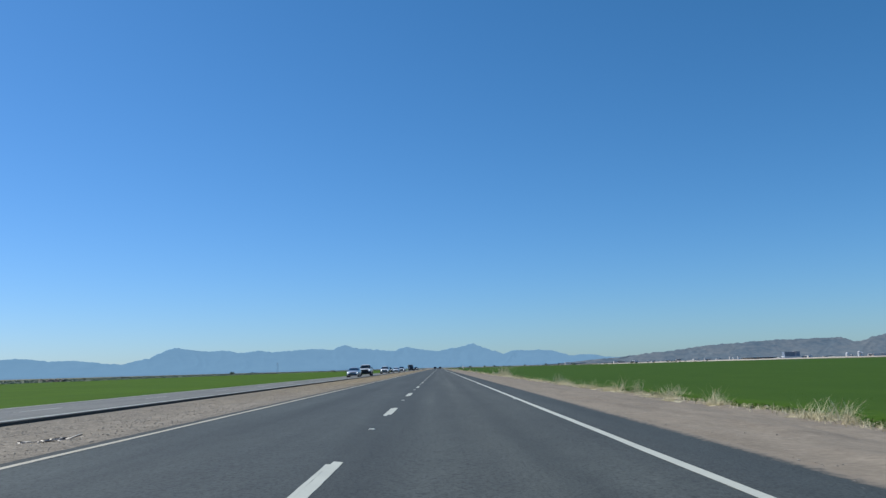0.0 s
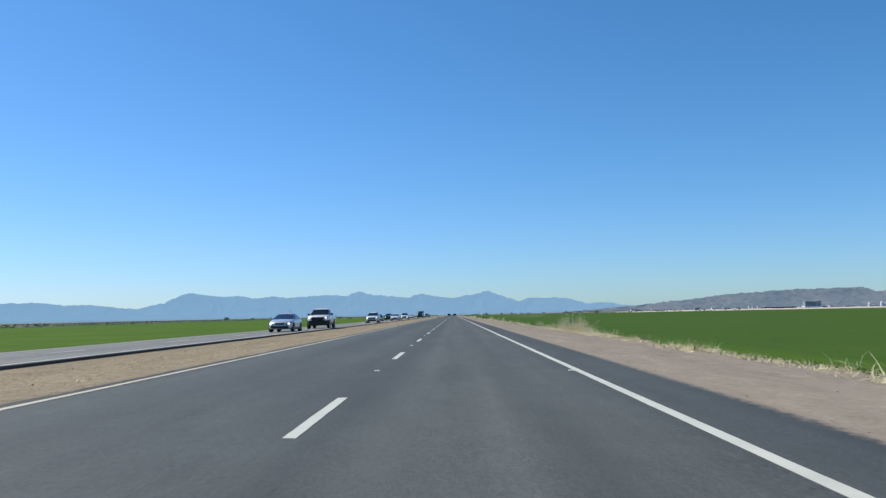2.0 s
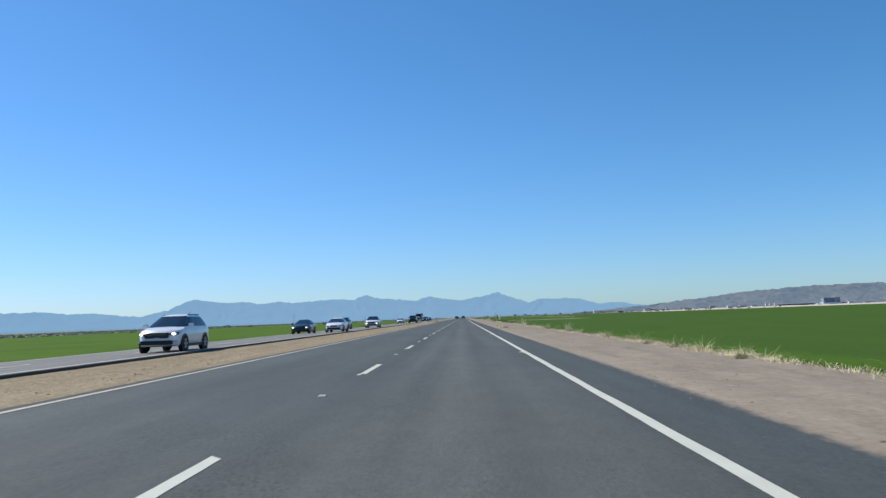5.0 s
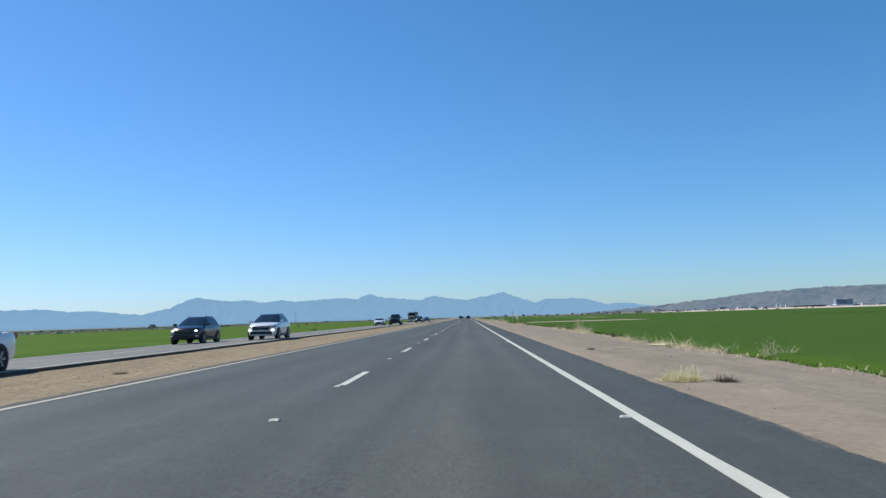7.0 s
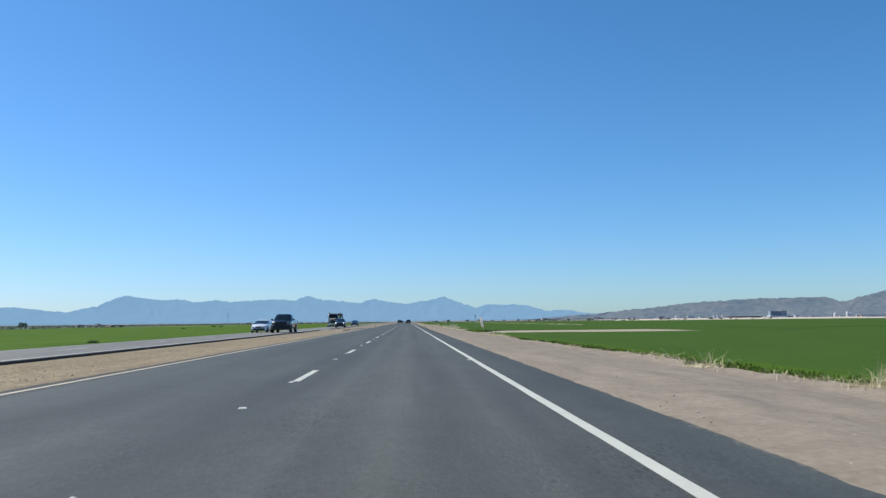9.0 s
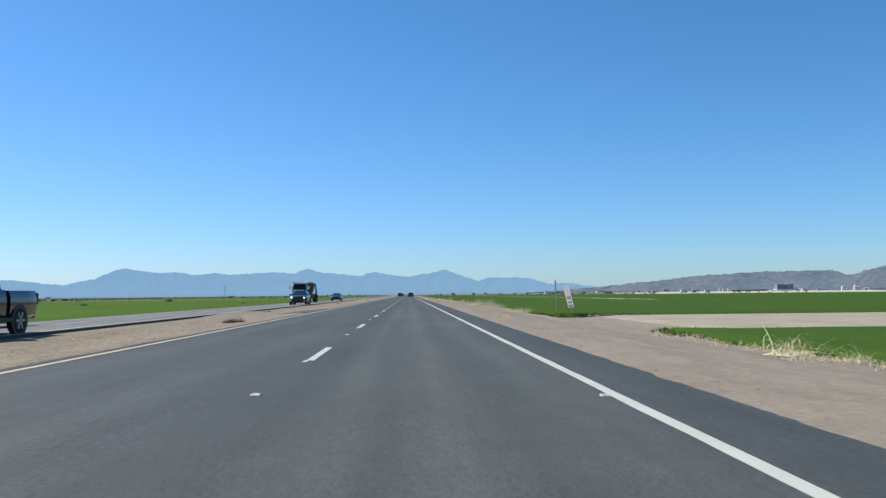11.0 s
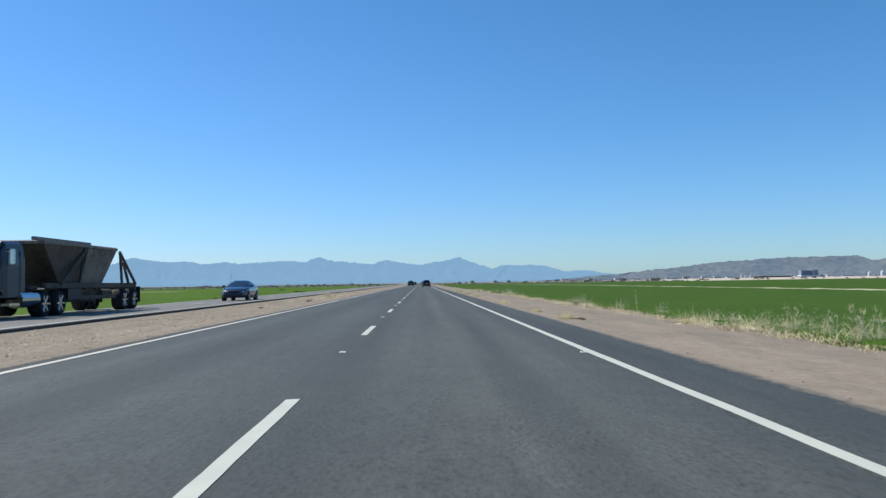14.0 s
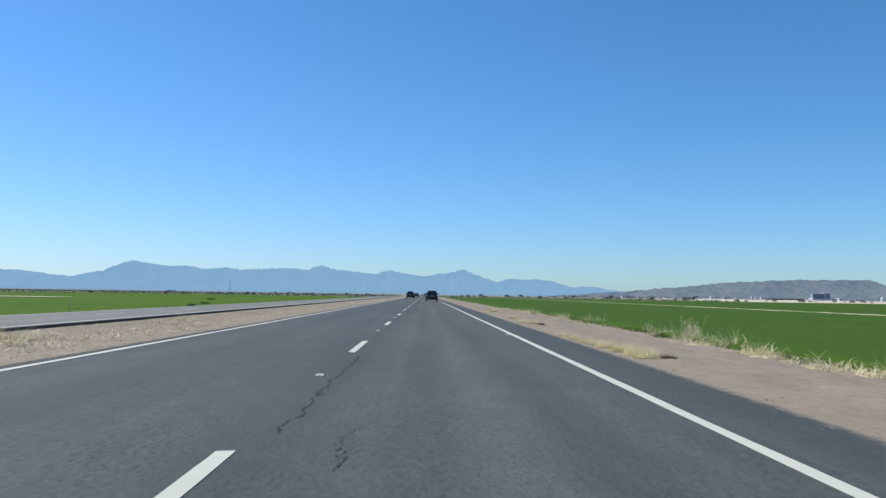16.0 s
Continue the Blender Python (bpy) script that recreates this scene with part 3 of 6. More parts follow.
blades("crop_leaves", scatter_field(150000, -5, ACCESS[0], 6, 31), 0.14, 1.0, 0.013, LEAF, "leafy green alfalfa along the field edge", "crop", 32)
blades("crop_leaves", scatter_field(90000, ACCESS[1], 580, 6, 33), 0.14, 1.0, 0.013, LEAF, "leafy green alfalfa along the field edge", "crop", 34)
n_acc = 4500
xa = 12 + 45 * r0.uniform(0, 1, n_acc) ** 1.5
ya = ACCESS[1] + 3 * r0.uniform(0, 1, n_acc) ** 2
blades("crop_leaves", np.stack([xa, ya, np.full(n_acc, -0.6)], 1), 0.12, 1.0, 0.015, LEAF, "leafy green alfalfa beside the dirt side road", "crop", 35)
n_left = 16000
yl = r0.uniform(-5, 620, n_left)
xl = -18.0 - 1.6 * r0.uniform(0, 1, n_left) ** 2
blades("crop_leaves_left", np.stack([xl, yl, np.array([left_top(a, b) for a, b in zip(xl, yl)]) - 0.13], 1), 0.15, 1.0, 0.014, LEAF, "low green crop leaves across the road", "crop", 36)


# bands of dry stalks along the bank
def dry_density(y):
    v = 0.5 + 0.9 * noise.noise((y * 0.045, 4.2, 0)) + 0.5 * noise.noise((y * 0.25, 1.1, 0))
    if 285 < y < 345 or ACCESS[0] - 1 < y < ACCESS[1]:
        v -= 0.75 if y > 350 else 0.3
    if 10 < y < 150 or 395 < y < 440:
        v += 0.35
    return v


pts = []
r1 = rng(41)
for y in np.arange(-4, 585, 0.05):
    d = dry_density(y)
    if r1.uniform() < d * 0.9:
        x = field_edge(y) + r1.normal(-0.15, 0.28)
        cx = r1.uniform(0, 0.18)
        for k in range(7 if 105 < y < 160 or 395 < y < 455 else 4):
            pts.append((x + r1.normal(0, 0.1), y + r1.normal(0, 0.1), ground_z(x, y) - 0.02))
blades("dry_grass", np.array(pts), 0.2, 2.2, 0.007, PALE_BRUSH, "dry straw-coloured grass along the edge of the crop", "dry grass", 42)
pts = []
for y in np.arange(-4, 585, 0.11):
    for k in range(2):
        x = r1.uniform(-9.1, -4.5)
        if noise.noise((x * 0.35, y * 0.12, 8)) > (0.12 if y > 470 else 0.3):
            pts.append((x, y + r1.normal(0, 0.3), ground_z(x, y) - 0.01))
pts = [(x + r1.normal(0, 0.06), y + r1.normal(0, 0.06), z) for x, y, z in pts for _ in range(8 if y > 470 else 5)]
blades("median_grass", np.array(pts), 0.07, 3.2, 0.005, STUBBLE, "short dry grass stubble on the dirt median", "dry grass", 43)


r6 = rng(47)
lying = np.stack([r6.uniform(-9.0, -4.9, 2300), np.concatenate([r6.normal(497, 9, 1800), r6.uniform(440, 580, 500)]), np.zeros(2300)], 1)
lying[:, 2] = [ground_z(x, y) + 0.005 for x, y, _ in lying]
blades("straw_litter", lying, 0.12, 4.5, 0.006, DRY_GRASS, "bleached straw lying on the dirt median", "straw", 48)


# pebbles
def stones(name, boxes, seed, label):
    r = rng(seed)
    base = np.array([(1, 0, 0), (-1, 0, 0), (0, 1, 0), (0, -1, 0), (0, 0, 1), (0, 0, -1)], float)
    tri = np.array([(0, 2, 4), (2, 1, 4), (1, 3, 4), (3, 0, 4), (2, 0, 5), (1, 2, 5), (3, 1, 5), (0, 3, 5)])
    V, F = [], []
    for n, x0, x1, y0, y1, smin, smax in boxes:
        for _ in range(n):
            x, y = r.uniform(x0, x1), r.uniform(y0, y1)
            s = smin + (smax - smin) * r.uniform() ** 4
            z = ground_z(x, y)
            if road_z(x) > z and -3.9 < x < 5.05:
                z = road_z(x)
            F += [tuple(t + len(V)) for t in tri]
            V += list(base * r.uniform(0.6, 1.2, (6, 1)) * (s, s * r.uniform(0.7, 1.3), s * 0.6) + (x, y, z + s * 0.15))
    ob = mesh_object(name, V, F, STONE)
    tagged(ob, label, "stones", kind="stuff")


stones("pebbles", [(5000, -9.2, -4.25, -5, 570, 0.008, 0.04), (3000, 4.9, 8.0, -5, 570, 0.006, 0.028), (900, 8.0, 11.2, -5, 570, 0.008, 0.03), (700, 4.6, 5.1, -5, 570, 0.006, 0.02), (3500, 4.9, 5.4, -5, 570, 0.006, 0.022), (16000, -9.2, -4.0, 0, 60, 0.008, 0.026), (9000, -9.2, -4.1, 395, 560, 0.008, 0.026), (2500, -4.25, -3.9, -5, 570, 0.005, 0.02)],
       51, "scattered pale pebbles on the dirt verges")


# ---- clumps that stand out: dry weeds and tumbleweeds ----
def root_mat(V, F, radius, r):
    """The matted litter at a clump's root: a low ragged mound."""
    o = len(V)
    V.append(np.array([0, 0, 0.005]))
    k = 14
    for ring, (f, z) in enumerate(((0.45, 0.0), (1.0, -0.05))):
        for i in range(k):
            a = 2 * math.pi * i / k
            q = radius * f * r.uniform(0.75, 1.2)
            V.append(np.array([q * math.cos(a), q * math.sin(a), z]))
    for i in range(k):
        j = (i + 1) % k
        F.append((o, o + 1 + i, o + 1 + j))
        F.append((o + 1 + i, o + 1 + k + i, o + 1 + k + j, o + 1 + j))


def weed_mesh(name, seed, n, hgt, spread, lean, width, mat, droop=0.5):
    """Stems that fan out from a root and bend over."""
    r = rng(seed)
    V, F = [], []
    for _ in range(n):
        a = r.uniform(0, 2 * math.pi)
        out = abs(r.normal(0, lean))
        p = np.array([*np.clip(r.normal(0, spread, 2), -1.3 * spread, 1.3 * spread), -0.03])
        d = np.array([math.cos(a) * out, math.sin(a) * out, 1.0])
        d /= np.linalg.norm(d)
        ln = hgt * r.uniform(0.35, 1.15)
        w = width * r.uniform(0.6, 1.4)
        side = np.array([-math.sin(a), math.cos(a), 0]) if r.uniform() < 0.5 else np.array([math.cos(a), math.sin(a), 0.2])
        k = 4
        o = len(V)
        for i in range(k):
            f = i / (k - 1)
            ww = w * (1 - 0.75 * f)
            V += [p - side * ww, p + side * ww]
            if i:
                q = o + 2 * i
                F.append((q - 2, q - 1, q + 1, q))
            d = d + np.array([math.cos(a) * 0.4, math.sin(a) * 0.4, -droop]) * r.uniform(0.2, 1.0) * 0.6 + r.normal(0, 0.12, 3)
            d /= np.linalg.norm(d)
            p = p + d * ln / (k - 1)
            p[2] = max(p[2], 0.02)
    root_mat(V, F, spread * 2.1, r)
    me = bpy.data.meshes.new(name)
    me.from_pydata([tuple(v) for v in V], [], F)
    me.materials.append(mat)
    return me


def reed_mesh(name, seed, n, hgt, spread, mat):
    """Upright thin stalks with loose feathery heads over a matted skirt."""
    r = rng(seed)
    V, F = [], []

    def ribbon(p, d, ln, w, k, droop, sway):
        side = np.cross(d, (r.normal(), r.normal(), 0.3))
        side /= np.linalg.norm(side) + 1e-6
        pts_out = []
        for i in range(k):
            ww = w * (1 - 0.7 * i / (k - 1))
            V.extend([p - side * ww, p + side * ww])
            if i:
                q = len(V)
                F.append((q - 4, q - 3, q - 1, q - 2))
            pts_out.append((p.copy(), d.copy()))
            d = d + r.normal(0, sway, 3) + np.array([d[0], d[1], -0.6]) * droop
            d /= np.linalg.norm(d)
            p = p + d * ln / (k - 1)
            p[2] = max(p[2], 0.02)
        return pts_out
    for _ in range(n):
        a, out = r.uniform(0, 2 * math.pi), abs(r.normal(0, 0.22))
        d = np.array([math.cos(a) * out, math.sin(a) * out, 1.0])
        d /= np.linalg.norm(d)
        p = np.array([*np.clip(r.normal(0, spread, 2), -1.3 * spread, 1.3 * spread), -0.03])
        line = ribbon(p, d, hgt * r.uniform(0.4, 1.0), 0.0055, 5, 0.03, 0.06)
        for q, dq in line[2:]:
            for _ in range(4):
                hd = dq + r.normal(0, 0.45, 3)
                ribbon(q + r.normal(0, 0.02, 3), hd / np.linalg.norm(hd), hgt * r.uniform(0.06, 0.16), 0.0042, 3, 0.15, 0.1)
    for _ in range(n * 9):
        a, out = r.uniform(0, 2 * math.pi), r.uniform(0.5, 2.2)
        d = np.array([math.cos(a) * out, math.sin(a) * out, 1.0])
        d /= np.linalg.norm(d)
        p = np.array([*np.clip(r.normal(0, spread * 1.2, 2), -1.4 * spread, 1.4 * spread), -0.03])
        ribbon(p, d, hgt * r.uniform(0.2, 0.5), 0.0065, 4, 0.35, 0.12)
    root_mat(V, F, spread * 2.1, r)
    me = bpy.data.meshes.new(name)
    me.from_pydata([tuple(v) for v in V], [], F)
    me.materials.append(mat)
    return me


def place(me, name, x, y, label, category, group, scale=1.0, turn=0.0, zf=ground_z):
    ob = new(name, me)
    ob.matrix_basis = pose(x, y, zf(x, y), 0, 0, turn) @ Matrix.Scale(scale, 4)
    return tagged(ob, label, category, group)


tall = [weed_mesh("weed_clump", 60 + i, 110, 0.9, 0.2, 0.6, 0.0085, DRY_GRASS, 0.8) for i in range(4)]
reeds = [reed_mesh("weed_clump", 64 + i, 38, 1.0, 0.22, PALE_BRUSH) for i in range(4)]
stalks = [reed_mesh("weed_clump", 68 + i, 3, 1.1, 0.035, PALE_BRUSH) for i in range(2)]
low = [weed_mesh("weed_clump", 70 + i, 260, 0.66, 0.3, 2.2, 0.0085, PALE_BRUSH, 1.3) for i in range(4)]
green = [weed_mesh("weed_clump", 80 + i, 90, 0.45, 0.12, 0.6, 0.008, GREEN_BLADE) for i in range(2)]
fine = [weed_mesh("weed_clump", 85 + i, 520, 0.62, 0.36, 0.9, 0.0075, PALE_BRUSH, 0.9) for i in range(3)]
r2 = rng(61)
NOTED_TALL = [(10.9, 17.8), (11.0, 27.9), (11.1, 33), (11.2, 44), (11.3, 110.2), (11.3, 118.8), (11.2, 122.3), (11.2, 124.3), (11.25, 127.5), (11.3, 130.2), (11.4, 133),
              (11.9, 132.5), (11.6, 124.4), (12.0, 134.5), (11.4, 136.5), (11.3, 141), (11.5, 147), (12.3, 238), (12.3, 284.5), (12.4, 288.5), (11.0, 397), (11.1, 401), (11.2, 405), (11.0, 421), (10.9, 424), (10.9, 426.3),
              (11.2, 452.5), (11.3, 455.5), (11.1, 516), (10.9, 520.0), (11.3, 524), (11.5, 541)]
for i, (x, y) in enumerate(NOTED_TALL):
    place(tall[i % 4], "weed_clump", x, y, "tall clump of dry straw-coloured weeds on the bank", "weed", "dry weeds", r2.uniform(0.6, 1.1), r2.uniform(0, 360))
for i, (x, y) in enumerate(NOTED_TALL):
    if 105 < y < 150 or y > 390 or y < 40:
        place(fine[i % 3], "weed_clump", x + r2.normal(0, 0.12), y + r2.uniform(-1.5, 1.5), "bushy mound of fine bleached straw on the bank", "weed", "dry weeds", r2.uniform(0.7, 1.25), r2.uniform(0, 360))
REEDS = [(11.25, 122.6, 1.4), (11.5, 123.2, 1.3), (11.1, 124.0, 1.1), (11.25, 128.3, 1.62), (11.3, 132.6, 0.95), (11.4, 133.2, 1.25),
         (11.2, 136.2, 0.8), (11.2, 149.0, 0.75), (11.3, 152.0, 0.8), (11.4, 155.5, 0.7), (12.2, 286.6, 1.1), (11.9, 282.5, 0.6), (11.7, 277.0, 0.6),
         (11.2, 427.6, 1.0), (11.25, 429.6, 1.15), (11.15, 430.8, 0.95), (11.2, 431.9, 0.95), (11.3, 433.6, 0.75), (11.2, 435.8, 0.6), (11.3, 437.6, 0.8), (11.25, 439.8, 1.05), (11.3, 441.4, 0.7), (11.2, 443.4, 0.85),
         (11.25, 445.2, 1.0), (11.2, 447.0, 0.85), (11.25, 448.8, 0.95), (11.2, 450.6, 0.7), (11.3, 461.0, 0.7), (11.2, 477.6, 0.75), (11.15, 479.4, 0.6), (11.1, 519.8, 1.0), (11.3, 520.6, 0.85), (11.2, 526.0, 0.6),
         (11.2, 34.0, 0.6), (11.25, 40.0, 0.7), (11.2, 63.9, 0.6), (11.2, 67.5, 0.95), (11.2, 119.6, 0.95), (11.2, 219.9, 0.85), (11.25, 220.2, 0.7), (11.2, 236.5, 0.7), (11.2, 468.0, 0.6)]
for i, (x, y, sc) in enumerate(REEDS):
    place(reeds[i % 4], "weed_clump", x, y, "tall feathery clump of bleached dry weeds on the bank", "weed", "dry weeds", sc, i * 59)
for i, (x, y, s) in enumerate([(10.9, 415.2, 0.9), (11.0, 418.2, 1.1), (11.1, 422.3, 1.2), (11.2, 427.0, 1.2), (11.3, 429.8, 1.1), (11.3, 433.0, 1.1), (11.3, 441.0, 1.1), (11.3, 445.6, 1.2), (11.2, 449.4, 1.0),
                               (11.6, 124.2, 1.3), (11.7, 129.0, 1.2), (11.8, 132.5, 1.3), (11.5, 135.4, 1.1), (11.3, 519.2, 1.0), (11.0, 523.6, 0.9)]):
    place(fine[i % 3], "weed_clump", x, y, "bushy mound of matted bleached straw on the bank", "weed", "dry weeds", s, i * 59)
for i, (x, y, s) in enumerate([(11.2, 464.65, 1.0), (11.2, 466.4, 0.68), (11.15, 466.9, 0.5)]):
    place(stalks[i % 2], "weed_clump", x, y, "single tall dry weed stalk beside the crop", "weed", "dry weeds", s, i * 71)
for i in range(280):
    y = r2.uniform(0, 580)
    if dry_density(y) < 0.25 or 355 < y < 392:
        continue
    x = field_edge(y) + r2.normal(-0.1, 0.25)
    me, lab = (low[i % 4], "low sprawling clump of dry bleached weeds on the bank") if r2.uniform() < 0.7 else (green[i % 2], "half-green weed sprouting at the edge of the crop")
    place(me, "weed_clump", x, y, lab, "weed", "dry weeds", r2.uniform(0.6, 1.3), r2.uniform(0, 360))

brush = [weed_mesh("brush", 90 + i, 1700, 0.38, 0.22, 1.7, 0.0042, YELLOW_BRUSH, 0.5) for i in range(3)]
for i, (x, y, s) in enumerate([(5.35, 224.3, 1.25), (6.1, 372.3, 1.1), (5.4, 450.6, 0.95), (5.4, 456.7, 0.75), (5.35, 467.9, 0.9), (5.25, 469.2, 0.75), (5.4, 505.0, 1.0), (5.45, 505.9, 1.1), (5.35, 506.8, 1.0),
                               (5.25, 508.0, 0.95), (5.2, 509.2, 0.8), (5.15, 510.3, 0.6), (5.1, 511.3, 0.75), (5.08, 512.3, 0.8), (5.3, 523.6, 0.9), (5.55, 522.6, 0.9), (5.6, 530, 0.9), (5.45, 493.2, 0.9), (5.45, 488.1, 1.0), (5.9, 545, 1.1), (6.3, 552, 1.0)]):
    place(brush[i % 3], "brush", x, y, "low tuft of pale yellow brush on the dirt shoulder", "brush", "pale brush on the shoulder", s * 0.66, i * 67)
dark_brush = [weed_mesh("dry_tumbleweed", 95 + i, 420, 0.18, 0.1, 1.6, 0.005, SHRUB_DRY) for i in range(2)]
for i, (x, y, s) in enumerate([(5.95, 224.0, 1.0), (5.7, 236.2, 0.6), (5.75, 450.4, 0.7), (5.72, 504.8, 0.8), (5.85, 522.1, 0.9), (-6.3, 230.4, 0.9), (-6.0, 479, 1.0), (-6.9, 468, 0.8), (-7.4, 437, 1.0), (-4.85, 363.4, 1.7), (-5.2, 364.2, 1.5), (-8.35, 388.8, 0.95), (-8.05, 389.3, 0.6)]):
    place(dark_brush[i % 2], "dry_tumbleweed", x, y, "small dark dead tumbleweed lying on the dirt", "tumbleweed", "tumbleweeds", s, i * 41)
for i, (x, y) in enumerate([(-7.9, 507.6), (-8.1, 508.4), (-8.3, 505.1), (-7.8, 521), (-8.0, 505.8), (-6.6, 497)]):
    place(low[i % 4], "weed_clump", x, y, "bleached dry weed on the dirt median", "weed", "dry weeds on the median", 0.9, i * 77)
for i, (x, y, s) in enumerate([(-7.5, 502.7, 0.75), (-6.3, 494.0, 0.5), (-6.1, 490.8, 0.45), (-6.5, 505.6, 0.5)]):
    place(tall[i % 4], "weed_clump", x, y, "upright bleached weed stalks on the dirt median", "weed", "dry weeds on the median", s, i * 83)
green_bush = weed_mesh("green_shrub", 99, 800, 0.36, 0.2, 1.1, 0.016, SHRUB_LEAF)
for i, (x, y, s) in enumerate([(-19.5, 432, 0.5), (-19.2, 508, 0.7), (-17.7, 515.5, 0.5), (-17.3, 519.2, 0.6), (-17.8, 557, 1.0), (-17.5, 549.6, 0.6), (-22, 545, 0.55), (-26, 470, 1.2), (-20.5, 330, 1.0), (-25.8, 483.5, 0.9), (-38.4, 515.6, 1.0), (-45.8, 519.8, 1.0), (-74, 594, 2.4), (-20.9, 528, 0.6), (-21.2, 573.5, 1.1), (-33, 560, 0.7), (-52, 470, 1.6), (-60, 545, 2.0), (-30, 610, 1.6)]):
    place(green_bush, "green_shrub", x, y, "small dark green shrub at the field edge", "shrub", "small shrubs", s, i * 51)

grid_sheet("dry_strip", [-125, -115, -100, -85, -70, -55], [612, 616, 620, 624], lambda x, y: -0.24 - 0.0004 * max(0, -x - 20), STRAW_BAND,
           "pale dry strip across the far end of the green field", "field")


WORN_EDGE = grainy("worn_asphalt", [(0.35, (0.05, 0.052, 0.05)), (0.62, (0.12, 0.118, 0.108))], 9, [(0.4, (0.06, 0.062, 0.06)), (0.68, (0.16, 0.145, 0.12))], 0.8, depth=0.01)


# ---- asphalt apron at the dirt crossover ----
def apron():
    V, F = [], []
    r = rng(77)
    n, cols = 60, 8
    for i in range(n + 1):
        f = i / n
        y = 376.7 + 11.5 * f
        out = 4.0 + 1.75 * math.sin(math.pi * min(1, f * 0.62 + 0.4)) ** 1.2 * min(1.0, f / 0.08) + 0.12 * noise.noise((y * 1.3, 2, 5)) + r.normal(0, 0.03)
        for c in range(cols):
            x = -(3.8 + (out - 3.8) * c / (cols - 1))
            V.append((x, y, road_z(-3.88) - 0.03 if c == 0 else ground_z(x, y) + (0.034 if 0 < i < n and c < cols - 1 else -0.02)))
        if i:
            o = cols * i
            F += [(o - cols + c, o - cols + c + 1, o + c + 1, o + c) for c in range(cols - 1)]
    tagged(mesh_object("apron", V, F, WORN_EDGE, smooth=True), "dark broken asphalt apron at a dirt median crossover", "road", kind="structure")


apron()

# ---- mountains ----
MID = 245.0                                     # angles below are as seen from the middle of the drive


def smooth_ridge(az, knots, seed):
    xs, ys = [k[0] for k in knots], [k[1] for k in knots]
    i = min(max(1, int(np.searchsorted(xs, az))), len(xs) - 1)
    f = min(1.0, max(0.0, (az - xs[i - 1]) / (xs[i] - xs[i - 1])))
    f = 0.45 * f + 0.55 * f * f * (3 - 2 * f)
    e = ys[i - 1] + (ys[i] - ys[i - 1]) * f
    k = 1.7
    return e, k * (0.035 * noise.noise((az * 1.7, seed, 0)) + 0.035 * noise.noise((az * 3.7, seed, 4)) + 0.014 * noise.noise((az * 7.3, seed, 7))) * min(1, e * 2)


# main summits and saddles: azimuth and height, both in degrees
FAR_RANGE = [(-46, 0.6), (-40, 0.9), (-34, 1.2), (-28, 1.28), (-26.5, 1.08), (-25.5, 1.12), (-22.2, 0.79), (-20.9, 1.06), (-18.7, 1.83), (-16.5, 1.56), (-15.3, 1.6), (-14.3, 1.4), (-13, 1.55),
             (-12.1, 1.42), (-9.2, 1.58), (-7.7, 1.5), (-7.2, 1.72), (-6.9, 1.8), (-6.45, 1.7), (-6.1, 1.56), (-5.2, 1.5), (-4.6, 1.42), (-3.4, 1.29), (-2.75, 1.46), (-2.3, 1.58), (-1.9, 1.46), (-1.5, 1.4), (-0.9, 1.3), (-0.2, 1.2), (1.2, 1.4), (1.8, 1.5), (2.2, 1.63), (2.6, 1.66), (3.0, 1.5), (3.4, 1.36), (4.1, 1.1), (4.8, 0.88),
             (5.5, 1.1), (8, 1.06), (9.9, 0.6), (10.9, 0.67), (13, 0.38), (17, 0.25), (22, 0.0)]
BROWN_RANGE = [(8, 0.0), (12.6, 0.34), (16.4, 0.7), (19.6, 1.04), (23.4, 1.23), (27.6, 1.25), (28.5, 0.92), (29.6, 1.25), (31.2, 1.62), (35, 1.8), (40, 1.4), (48, 1.0)]


def spur(u, v, seed):
    """Ridged noise: 1 on the crest of a spur, 0 in a gully."""
    return 1 - min(1.0, 2.2 * abs(noise.noise((u, v, seed))))


